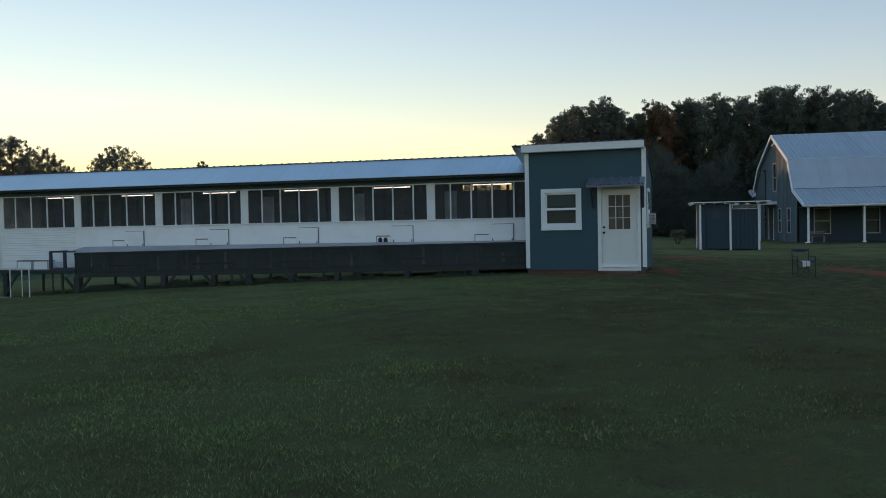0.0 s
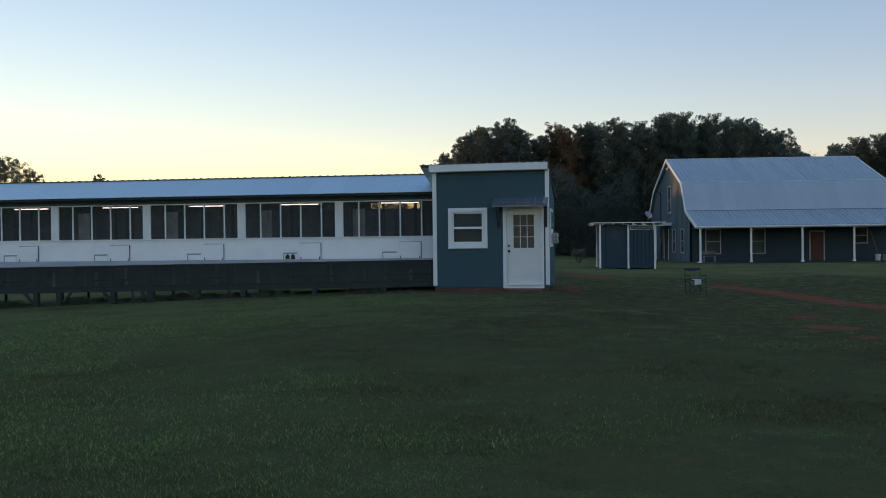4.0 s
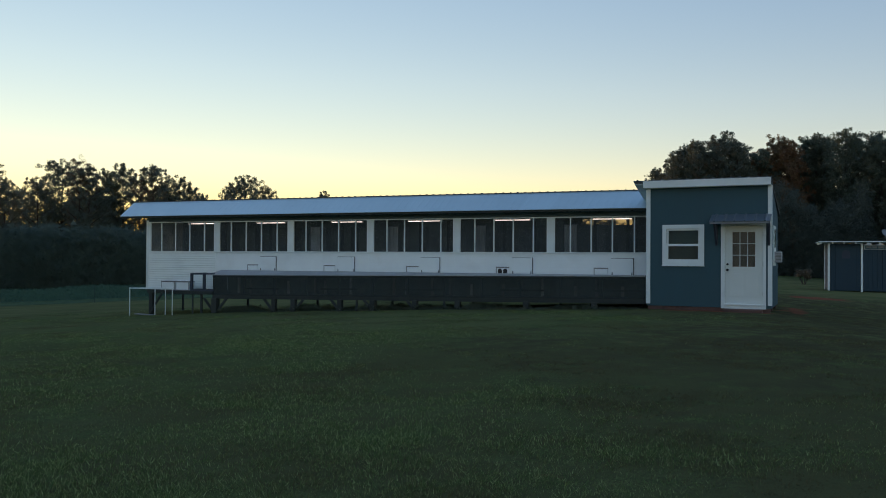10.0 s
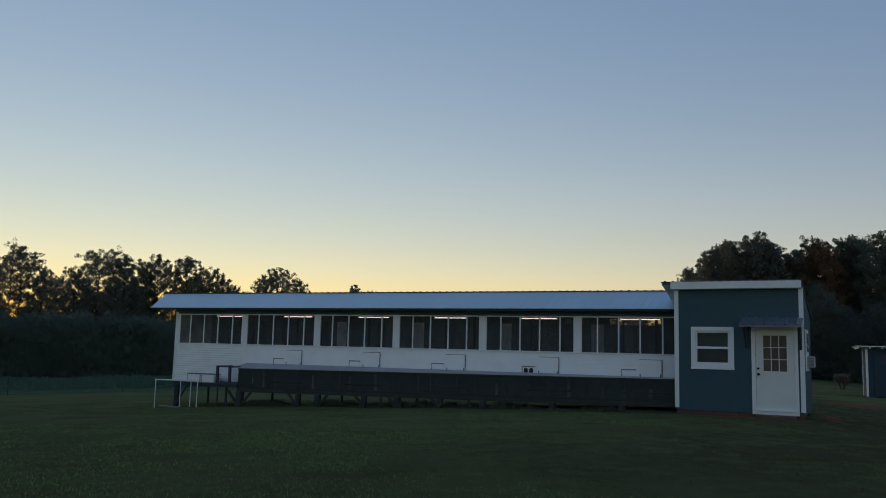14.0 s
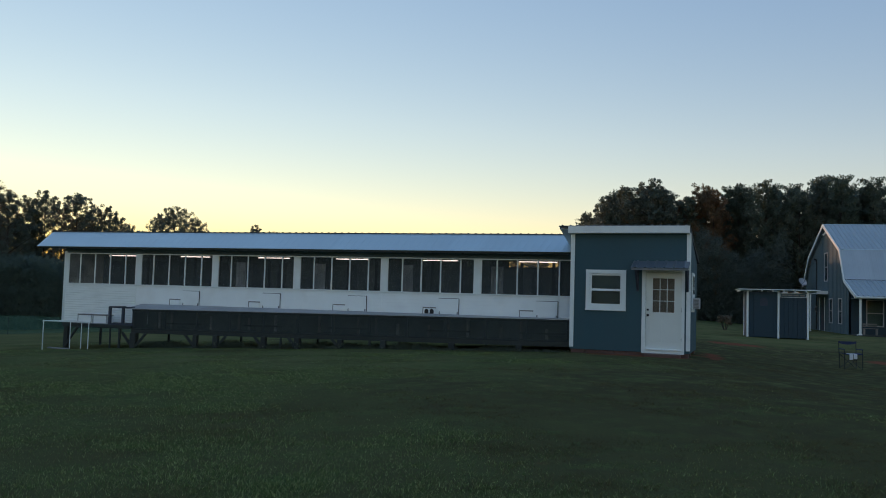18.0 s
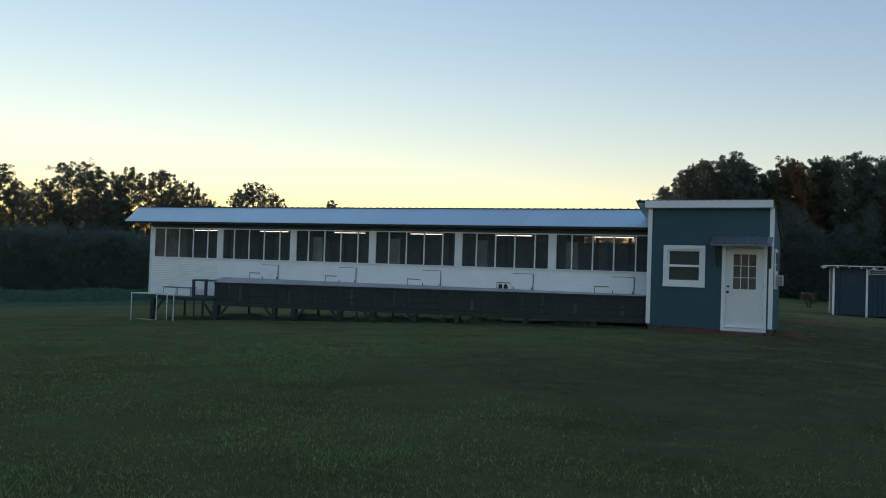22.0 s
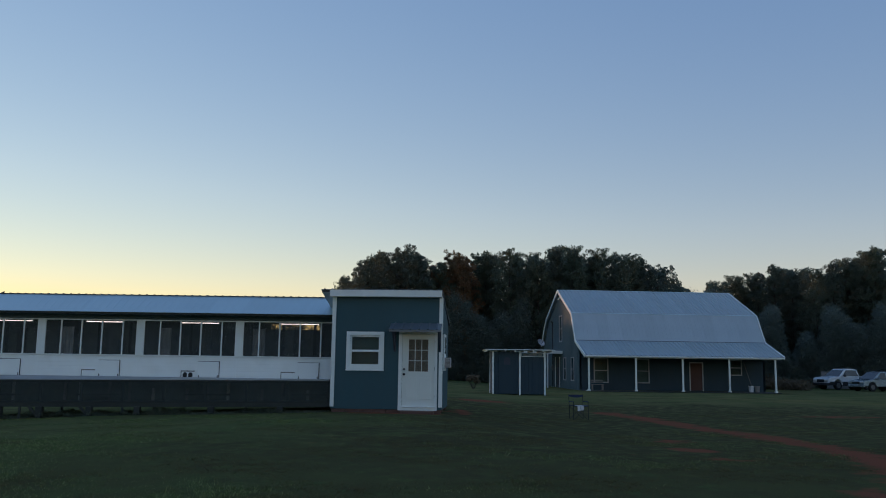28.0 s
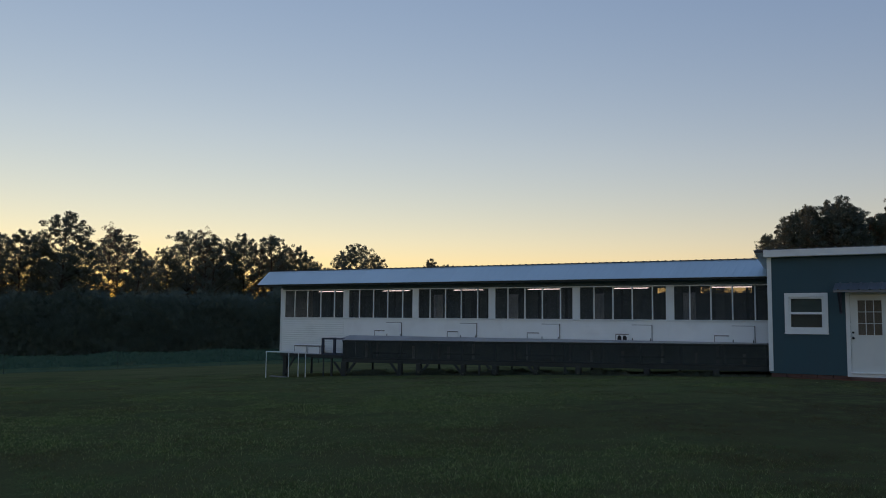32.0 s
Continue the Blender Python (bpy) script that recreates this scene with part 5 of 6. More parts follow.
# small things on the porch
bench = thing("garden_bench", "low weathered wooden bench on the barn porch", "bench", BM @ pose(0.75, 1.2, BG + 0.02))
for k in range(4):
    part("seat_slat", Shape().box(0, 0.1 * k, 0.40, 0.9, 0.1 * k + 0.08, 0.43, 0.005), GREYWOOD, bench)
for u in (0.05, 0.8):
    for v in (0.02, 0.3):
        part("leg", Shape().box(u, v, 0, u + 0.06, v + 0.06, 0.40, 0.005), GREYWOOD, bench)
for k in range(2):
    part("back_slat", Shape().box(0, 0.38, 0.52 + 0.13 * k, 0.9, 0.41, 0.61 + 0.13 * k, 0.005), GREYWOOD, bench)
for a, mat, label in ((12.55, PAPER, "white plastic bucket on the barn porch"), (13.0, GREYWOOD, "grey plastic bin on the barn porch")):
    bucket = thing("bucket", label, "bucket", BM @ pose(a, 1.4, BG + 0.02))
    part("body", Shape().rod((0, 0, 0), (0, 0, 0.42), 0.15, 0.19, 14), mat, bucket)
    part("rim", Shape().rod((0, 0, 0.40), (0, 0, 0.44), 0.205, 0.205, 14), mat, bucket)

pole = thing("leaning_pole", "thin pale pole leaning against the barn's front wall", "pole", BM @ pose(12.6, FW - 0.05, BG + 0.02))
part("pole", Shape().rod((0.35, -0.75, 0.0), (0.0, 0.0, 2.15), 0.016), GREYWOOD, pole)

# ---- the blue-walled shelter ----
SY = 20.0
shelter = thing("shelter", "dark blue open-roofed shelter with white posts and a flat roof", "shed", pose(0, SY, 0))
sg = gz(6.5, SY)
for x in (5.55, 6.92, 8.2):
    part("post", Shape().box(x - 0.045, -0.06, sg - 0.1, x + 0.045, 0.06, 1.98, 0.008), TRIM, shelter, "white post")
    part("post", Shape().box(x - 0.06, 2.3, sg - 0.1, x + 0.06, 2.42, 2.0, 0.008), TRIM, shelter)
for x0, x1 in ((5.61, 6.86), (6.98, 8.14)):
    n = 6
    for k in range(n):
        a, b = x0 + (x1 - x0) * k / n, x0 + (x1 - x0) * (k + 1) / n
        top = 1.95 if x0 < 6.5 else 1.68
        part("wall_board", Shape().box(a + 0.003, -0.015, sg + 0.02, b - 0.003, 0.02, top, 0.006), NAVY, shelter)
part("side_wall", Shape().box(5.53, 0.06, sg, 5.57, 2.3, 1.95), NAVY, shelter)
part("side_wall", Shape().box(8.18, 0.06, sg, 8.22, 2.3, 1.95), NAVY, shelter)
part("back_wall", Shape().box(5.61, 2.33, sg, 8.14, 2.37, 1.95), NAVY, shelter)
arch = [(6.1, 0, 1.28)] + [(6.27 - 0.17 * math.cos(math.pi * k / 10), 0, 1.5 + 0.17 * math.sin(math.pi * k / 10)) for k in range(11)] + [(6.44, 0, 1.28)]
door_s = part("door", Shape().box(5.84, -0.032, sg + 0.05, 6.7, -0.016, 1.88, 0.005), NAVY, shelter, "blue plank door")
part("arch_vent", Shape().prism(arch, (0, -0.042, 0), (0, -0.033, 0)), BLACKFRAME, door_s)
part("roof", Shape().box(5.1, -0.35, 2.02, 8.7, 2.7, 2.06, 0.006), METAL, shelter)
part("roof_edge", Shape().box(5.1, -0.38, 2.025, 8.7, -0.35, 2.065, 0.006), TRIM, shelter)
for k in range(8):
    x = 5.18 + 0.48 * k
    part("rafter", Shape().box(x, -0.345, 1.945, x + 0.06, 2.6, 2.02), TRIM, shelter)
sign = thing("sign_board", "dark sign board with a pale border and pale lettering", "sign", pose(7.0, SY - 0.07, 1.7))
part("board", Shape().box(0, 0, 0, 1.14, 0.02, 0.2, 0.004), BLUE, sign)
part("border", holed(0, 1.14, 0, 0.2, [(0.02, 1.12, 0.02, 0.18)], -0.006, 0.0), TRIM, sign)
for k, (a, b) in enumerate(((0.08, 0.3), (0.34, 0.52), (0.57, 0.8), (0.84, 1.06))):
    part("letter_bar", Shape().box(a, -0.004, 0.06, b, 0.0, 0.14), GREYWOOD, sign)

# ---- camp chair on the grass ----
cx, cy = 7.24, 2.9
SIT = pose(cx, cy, gz(cx, cy), 0, 0, 12) @ Matrix.Diagonal((0.88, 0.88, 0.82, 1))
chair = thing("camp_chair", "folding steel camp chair with blue canvas seat and back", "chair", SIT)
for sx in (-1, 1):
    part("back_post", Shape().rod((sx * 0.25, 0.2, 0.0), (sx * 0.26, 0.26, 0.92), 0.013), BLACK, chair)
    part("front_leg", Shape().rod((sx * 0.27, -0.24, 0.0), (sx * 0.27, -0.22, 0.66), 0.013), BLACK, chair)
    part("arm", Shape().rod((sx * 0.27, -0.24, 0.66), (sx * 0.26, 0.24, 0.66), 0.016), CHAIRBLUE, chair)
    part("cross_leg", Shape().rod((sx * 0.24, -0.22, 0.02), (-sx * 0.1, -0.2, 0.36), 0.01), BLACK, chair)
    part("cross_leg", Shape().rod((sx * 0.24, 0.2, 0.02), (-sx * 0.25, 0.2, 0.48), 0.011), BLACK, chair)
seat, backrest = Shape(), Shape()
for k in range(10):
    u0, u1 = -0.27 + 0.054 * k, -0.27 + 0.054 * (k + 1)
    z0, z1 = 0.535 - 0.03 * math.cos(u0 * 5.8), 0.535 - 0.03 * math.cos(u1 * 5.8)
    seat.add([(u0, -0.24, z0), (u1, -0.24, z1), (u1, 0.22, z1), (u0, 0.22, z0), (u0, -0.24, z0 - 0.035), (u1, -0.24, z1 - 0.035), (u1, 0.22, z1 - 0.015), (u0, 0.22, z0 - 0.015)],
             [(0, 1, 2, 3), (7, 6, 5, 4), (0, 4, 5, 1), (3, 2, 6, 7), (0, 3, 7, 4), (1, 5, 6, 2)])
    h0, h1 = 0.8 + 0.05 * (u0 / 0.27) ** 2, 0.8 + 0.05 * (u1 / 0.27) ** 2
    backrest.add([(u0, 0.24, h0), (u1, 0.24, h1), (u1, 0.25, 0.905), (u0, 0.25, 0.905), (u0, 0.26, h0), (u1, 0.26, h1), (u1, 0.27, 0.905), (u0, 0.27, 0.905)],
                 [(0, 1, 2, 3), (7, 6, 5, 4), (0, 4, 5, 1), (3, 2, 6, 7), (0, 3, 7, 4), (1, 5, 6, 2)])
part("seat", seat, CHAIRBLUE, chair)
part("backrest", backrest, CHAIRBLUE, chair)
cloth = thing("cloth", "white cloth hanging over the chair's front edge", "cloth", SIT)
for u0, u1 in ((-0.13, -0.02), (0.0, 0.1)):
    part("fold", Shape().box(u0, -0.262, 0.33 + 0.02 * (u0 > -0.05), u1, -0.246, 0.51, 0.006).box(u0, -0.25, 0.508, u1, 0.02, 0.52, 0.004), PAPER, cloth)

# ---- green netting fence ----
fence_line = [(3.1 + 52.5 * math.sin(radians(-83.3 + 6.5 * k)), -22.2 + 52.5 * math.cos(radians(-83.3 + 6.5 * k))) for k in range(13)]
for k in range(len(fence_line) - 1):
    (x0, y0), (x1, y1) = fence_line[k], fence_line[k + 1]
    span = thing("net_fence", "green plastic netting sagging between thin steel posts", "fence", pose(x0, y0, gz(x0, y0)), group="netting fence")
    h = 1.05
    s, n = Shape(), 10
    pts = []
    for q in range(n + 1):
        t = q / n
        x, y = (x1 - x0) * t, (y1 - y0) * t
        zg = gz(x0 + x, y0 + y) - gz(x0, y0)
        top = h - 0.16 * math.sin(math.pi * t) * (1 + 0.3 * math.sin(7 * k + 1)) + 0.02 * math.sin(11 * t + k)
        pts.append(((x, y, zg + 0.02), (x, y, zg + top)))
    for q in range(n):
        s.add([pts[q][0], pts[q + 1][0], pts[q + 1][1], pts[q][1]], [(0, 1, 2, 3)])
    part("netting", s, GREENNET, span, "green netting")
    part("post", Shape().rod((0, 0, -0.2), (0, 0, 1.0), 0.016), BLACK, span)
    if k == len(fence_line) - 2:
        part("post", Shape().rod((x1 - x0, y1 - y0, -0.2), (x1 - x0, y1 - y0, 1.0), 0.016), BLACK, span)

# ---- trees ----


def leaf_cloud(centres, radii, per, size, rng):
    """Small three-cornered leaves scattered round clump centres."""
    n = len(centres) * per
    c = np.repeat(centres, per, 0)
    r = np.repeat(radii, per)
    off = rng.normal(0, 1, (n, 3))
    off /= np.linalg.norm(off, axis=1, keepdims=True)
    off *= (rng.random(n) ** 0.45 * r)[:, None]
    off[:, 2] *= 0.75
    p = c + off
    a = rng.normal(0, 1, (n, 3))
    a /= np.linalg.norm(a, axis=1, keepdims=True)
    b = np.cross(a, rng.normal(0, 1, (n, 3)))
    b /= np.linalg.norm(b, axis=1, keepdims=True)
    s = (size * rng.uniform(0.6, 1.4, n))[:, None]
    a, b = a * s, b * s * 0.6
    verts = np.stack([p - a, p + a * 0.8 - b * 0.5, p + b * 1.6], 1).reshape(-1, 3)
    return verts


CROWN = {  # foot of the crown, half width, boughs, clumps on a bough, clump size, leaves in a clump, leaf length
    "pine": (0.46, 2.9, 66, 5, (0.22, 0.47), 52, 0.074),
    "broad": (0.2, 2.7, 78, 5, (0.28, 0.55), 46, 0.09),
    "fill": (0.12, 2.8, 40, 4, (0.5, 0.95), 66, 0.13),
    "spire": (0.2, 1.9, 66, 4, (0.25, 0.5), 46, 0.09),
    "thin": (0.3, 2.1, 44, 4, (0.18, 0.4), 22, 0.065),
    "round": (0.42, 3.0, 68, 5, (0.22, 0.47), 52, 0.074),
}


def tree_parts(kind, seed):
    """Trunk with boughs, and a crown of leaf clumps along the boughs, for a tree 12 m high."""
    rng = np.random.default_rng(seed)
    H = 12.0
    s = Shape()
    lean = rng.normal(0, 0.25, 2)

    def stem(t):
        return Vector((lean[0] * t * t, lean[1] * t * t, H * t))

    knots = [stem(t) for t in np.linspace(0, 0.97, 8)]
    r = 0.17 if kind in ("pine", "round") else 0.13
    for k in range(7):
        s.rod(knots[k], knots[k + 1], r * (1 - k / 7.4), r * (1 - (k + 1) / 7.4), 7)
    lo, wide, boughs, per_bough, (c0, c1), per, size = CROWN[kind]
    cs, rs = [], []
    turn = rng.uniform(0, 6.28)
    for k in range(boughs):
        f = (k + rng.random()) / boughs
        if kind == "pine":
            env = wide * math.sqrt(max(0.08, 1 - f**3.0)) * (0.55 + 0.45 * min(1.0, f / 0.35))
        elif kind == "spire":
            env = wide * (0.22 + 0.78 * (1 - f) ** 0.6) * (0.6 + 0.4 * min(1.0, f / 0.2))
        else:
            env = wide * math.sqrt(max(0.08, 1 - ((f - 0.35) / 0.68) ** 2))
        env *= rng.uniform(0.74, 1.0)
        turn += 2.4 + rng.normal(0, 0.4)
        t = lo + (0.97 - lo) * f
        root = stem(max(t - 0.04 * env, lo * 0.8))
        tip = stem(t) + Vector((env * math.cos(turn), env * math.sin(turn), env * rng.uniform(0.0, 0.25)))
        s.rod(root, tip, 0.045 * (1 - 0.6 * f), 0.01, 5)
        for q in range(per_bough):
            u = 1.0 - 0.75 * (q / per_bough) - 0.1 * rng.random()
            p = root.lerp(tip, u) + Vector(rng.normal(0, 0.16, 3))
            cs.append(tuple(p))
            rs.append(rng.uniform(c0, c1) * (1.0 - 0.25 * f))
    cs.append(tuple(stem(0.985)))
    rs.append(c1 * 0.7)
    return s, leaf_cloud(np.array(cs), np.array(rs), per, size, rng)


VARIANTS = []
for n, (kind, mat) in enumerate((("pine", NEEDLES), ("pine", NEEDLES), ("broad", LEAVES), ("fill", UNDER), ("round", NEEDLES), ("thin", BARE), ("broad", RUST), ("spire", LEAVES), ("spire", NEEDLES), ("thin", LEAVES))):
    wood, crown = tree_parts(kind, 31 + n)
    VARIANTS.append((kind, wood.mesh("trunk", BARK), quick_mesh("crown", crown, np.arange(len(crown)), 3, mat)))
TREE_LABEL = {"pine": "tall dark pine with a clumped crown at the field edge", "broad": "dense dark green tree at the field edge", "spire": "narrow-topped dark tree at the field edge", "fill": "dark full-leaved tree deep in the woods", "round": "round-crowned dark tree at the field edge", "thin": "thin half-bare autumn tree at the field edge"}
tree_rng = random.Random(12)


def plant(v, az, dist, top, wide=1.0, group="trees round the field", eye=(3.1, -22.4, 1.23)):
    """A tree dist metres off at a compass bearing az from the viewer's stand, reaching up to top degrees over the horizon."""
    x, y = eye[0] + dist * math.sin(radians(az)), eye[1] + dist * math.cos(radians(az))
    g = gz(x, y)
    h = eye[2] + dist * math.tan(radians(top)) - g
    kind, wood, crown = VARIANTS[v]
    label = TREE_LABEL[kind] if v != 6 else "rust-brown autumn tree at the field edge, low sunlight in its colour"
    m = pose(x, y, g - 0.05, 0, 0, tree_rng.uniform(0, 360)) @ Matrix.Diagonal((h / 11.75 * wide, h / 11.75 * wide, h / 11.75, 1))
    t = thing("tree", label, "tree", m, group=group)
    part("trunk", wood, BARK, t)
    part("crown", crown, NEEDLES, t)
    return t


# field edge toward the sunset: bearing, height over the horizon, kind
for az, top, v, wide in ((-74, 6.2, 1, 1.0), (-70, 6.8, 0, 1.0), (-66, 6.0, 4, 1.0), (-62.5, 6.3, 1, 1.0), (-59.3, 5.4, 0, 0.9), (-57.6, 5.2, 1, 0.8), (-56.2, 5.3, 0, 0.7), (-55.2, 5.2, 4, 0.6), (-53.87, 6.6, 4, 0.85), (-52.4, 5.0, 1, 0.7), (-51.07, 6.1, 5, 0.6), (-50.5, 5.65, 0, 0.85), (-49.3, 4.5, 1, 0.6),
                         (-47.4, 4.7, 4, 0.6), (-46.1, 5.85, 4, 0.85), (-45.1, 6.1, 5, 0.6), (-44.5, 5.6, 1, 0.75), (-43.5, 5.2, 2, 0.6), (-42.5, 5.7, 0, 0.65), (-41.5, 5.1, 5, 0.6), (-40.6, 5.75, 1, 0.8), (-39.3, 5.1, 4, 0.65), (-38.4, 4.6, 0, 0.6), (-37.7, 4.0, 1, 0.5), (-35.8, 4.75, 4, 0.6), (-34.76, 5.25, 4, 0.8), (-33.5, 4.65, 1, 0.6), (-29.6, 4.3, 0, 0.55), (-28.5, 3.95, 4, 0.5)):
    plant(v, az, 74 + tree_rng.uniform(-2, 3) + (12 if az > -37 else 0), top + 0.08, 1.2 * wide)
for k in range(34):
    az = -78 + 1.25 * k + tree_rng.uniform(-0.4, 0.4)
    if not any(a < az < b for a, b in ((-57.6, -55.2), (-51.9, -48.9), (-46.6, -45.6), (-42.9, -41.0), (-39.1, -36.8))):
        plant(tree_rng.choice((3, 3, 2)), az, 81 + tree_rng.uniform(0, 6), tree_rng.uniform(3.3, 4.4), 1.05)

# woods behind the office and the barn
SKYLINE = ((-7.3, 5.7), (-6.1, 6.7), (-5.57, 7.25), (-4.36, 7.55), (-3.07, 8.15), (-2.0, 7.4), (-0.86, 6.85), (0.5, 7.7), (1.2, 7.45), (2.77, 7.6), (4.4, 7.9), (5.85, 7.65), (6.35, 7.35), (7.57, 8.05), (8.7, 8.1), (10.5, 7.9), (12.4, 7.55), (13.4, 7.2), (14.3, 6.8), (15.3, 5.85), (15.9, 5.2), (16.4, 5.1), (18.2, 5.6), (19.5, 5.9), (20.3, 6.1), (21.7, 6.6), (22.7, 6.25), (24.1, 6.25), (25.1, 6.7), (26.0, 6.85), (27.0, 7.15), (27.6, 7.45), (30, 7.4), (33, 7.6), (37, 7.2), (42, 7.6))


def skyline(az):
    return float(np.interp(az, [p[0] for p in SKYLINE], [p[1] for p in SKYLINE]))


for az, top in SKYLINE:
    v = 4 if az in (-3.07, 14.3) else 6 if az in (0.5, -0.86, 1.2) else 9 if az == -7.3 else tree_rng.choice((7, 8, 2, 0))
    plant(v, az, (83 if az < 15 else 94) + tree_rng.uniform(-1, 3), top, 0.8 if v != 4 else 1.0)
az = -7.0
while az < 44:
    plant(tree_rng.choice((7, 8, 7, 6, 2) if -3 < az < 4 else (7, 8, 8, 9, 2, 0)), az, (85 if az < 16 else 97) + tree_rng.uniform(-2, 3), skyline(az) - tree_rng.uniform(-0.15, 0.5), tree_rng.uniform(0.8, 1.05))
    plant(tree_rng.choice((3, 3, 7)), az + 0.5, (90 if az < 16 else 102) + tree_rng.uniform(0, 5), skyline(az + 0.5) - tree_rng.uniform(0.0, 0.9), 0.95)
    az += tree_rng.uniform(1.1, 1.6)
# low trees far beyond the poultry house, seen through the gap in its back wall
for az in np.arange(-20, -7, 0.9):
    plant(tree_rng.choice((3, 2, 8)), float(az), 122 + tree_rng.uniform(0, 8), tree_rng.uniform(2.2, 2.75), 1.0)


def undergrowth(name, label, az0, az1, dist, deep, height, count, mat, seed, size=0.3, flat=0.72):
    """A thick band of bushes along the field edge."""
    rng = np.random.default_rng(seed)
    a = np.radians(rng.uniform(az0, az1, count))
    d = dist + deep * rng.random(count)
    x, y = 3.1 + d * np.sin(a), -22.4 + d * np.cos(a)
    g = ground_z(x, y)
    wave = flat + (1 - flat) * np.sin(a * 57 + 1.3 * np.sin(a * 133)) * np.cos(a * 31)
    z = g + height * wave * rng.random(count) ** 0.8
    p = np.stack([x, y, z], -1)
    verts = leaf_cloud(p, np.full(count, 0.75), 55 if size < 0.045 else 30 if size < 0.08 else 18 if size < 0.5 else 8, size, rng)
    ob = new(name, quick_mesh(name, verts, np.arange(len(verts)), 3, mat))
    return tagged(ob, label, "undergrowth", kind="stuff")


undergrowth("undergrowth", "dark thicket under the trees at the field edge", -80, -25, 69, 2.5, 6.0, 8500, UNDER, 5, 0.04, 0.93)
undergrowth("undergrowth", "dark thicket under the woods behind the barn", -8, 16.5, 80, 4, 8.8, 9000, SHADE, 6, 0.065, 0.6)
undergrowth("undergrowth", "dark thicket behind the parked cars", 16, 46, 88, 4, 10.0, 11000, SHADE, 7, 0.075, 0.6)
undergrowth("undergrowth", "far low tree line beyond the field", -15.5, -6, 118, 16, 6.6, 4000, UNDER, 8, 0.2, 0.8)
undergrowth("undergrowth", "tree line beyond the field", -30, -14.5, 100, 16, 9.0, 5000, UNDER, 9, 0.3, 0.93)
# large-leaved backing added behind the thickets to even out their gaps
undergrowth("undergrowth", "deep mass of the thicket at the field edge", -80, -26, 70.5, 3, 5.7, 7000, UNDER, 10, 0.3, 0.93)
undergrowth("undergrowth", "deep mass of the woods behind the barn", -7.5, 16.5, 82.5, 3, 8.4, 5000, SHADE, 11, 0.3, 0.62)
undergrowth("undergrowth", "deep mass of the woods behind the cars", 16, 46, 91, 3, 9.6, 6000, SHADE, 12, 0.34, 0.62)
# backing added farther in, to block sky showing through the leaves
undergrowth("undergrowth", "dark leaf backing added behind the barn woods", -6, 16.5, 92, 6, 8.8, 1600, UNDER, 13, 0.7, 0.95)
undergrowth("undergrowth", "dark leaf backing added behind the woods at the cars", 16, 46, 104, 6, 9.6, 1900, UNDER, 14, 0.7, 0.95)

# ---- parked vehicles beyond the barn ----


def slab(outline, half, inset=0.0, soft=0.0):
    """A side outline (x forward, z up) given width; inset narrows its upper part, soft rounds its edges."""
    zs = [p[1] for p in outline]
    lo, hi = min(zs), max(zs)
    s = Shape()
    n = len(outline)
    verts = []
    for side in (-1, 1):
        for x, z in outline:
            f = (z - lo) / max(hi - lo, 1e-6)
            verts.append((x, side * (half - inset * f), z))
    s.add(verts, [tuple(range(n - 1, -1, -1)), tuple(range(n, 2 * n))] + [(k, (k + 1) % n, n + (k + 1) % n, n + k) for k in range(n)])
    if soft:
        me = s.mesh("slab", CARWHITE)
        bm = bmesh.new()
        bm.from_mesh(me)
        rim = [e for e in bm.edges if abs(e.verts[0].co.y - e.verts[1].co.y) < 0.5]
        bmesh.ops.bevel(bm, geom=rim, offset=soft, segments=3, profile=0.5, affect="EDGES")
        s = Shape()
        bm.verts.ensure_lookup_table()
        s.add([v.co.copy() for v in bm.verts], [[v.index for v in f.verts] for f in bm.faces])
        bm.free()
        bpy.data.meshes.remove(me)
    return s


def wheel(car, x, y, r):
    side = 1 if y > 0 else -1
    tyre = part("wheel", Shape().rod((x, y - side * 0.11, r), (x, y + side * 0.11, r), r, r, 20), TYRE, car, "black tyre on a grey rim")
    part("rim", Shape().rod((x, y + side * 0.10, r), (x, y + side * 0.125, r), r * 0.62, r * 0.55, 14), STEEL, tyre)


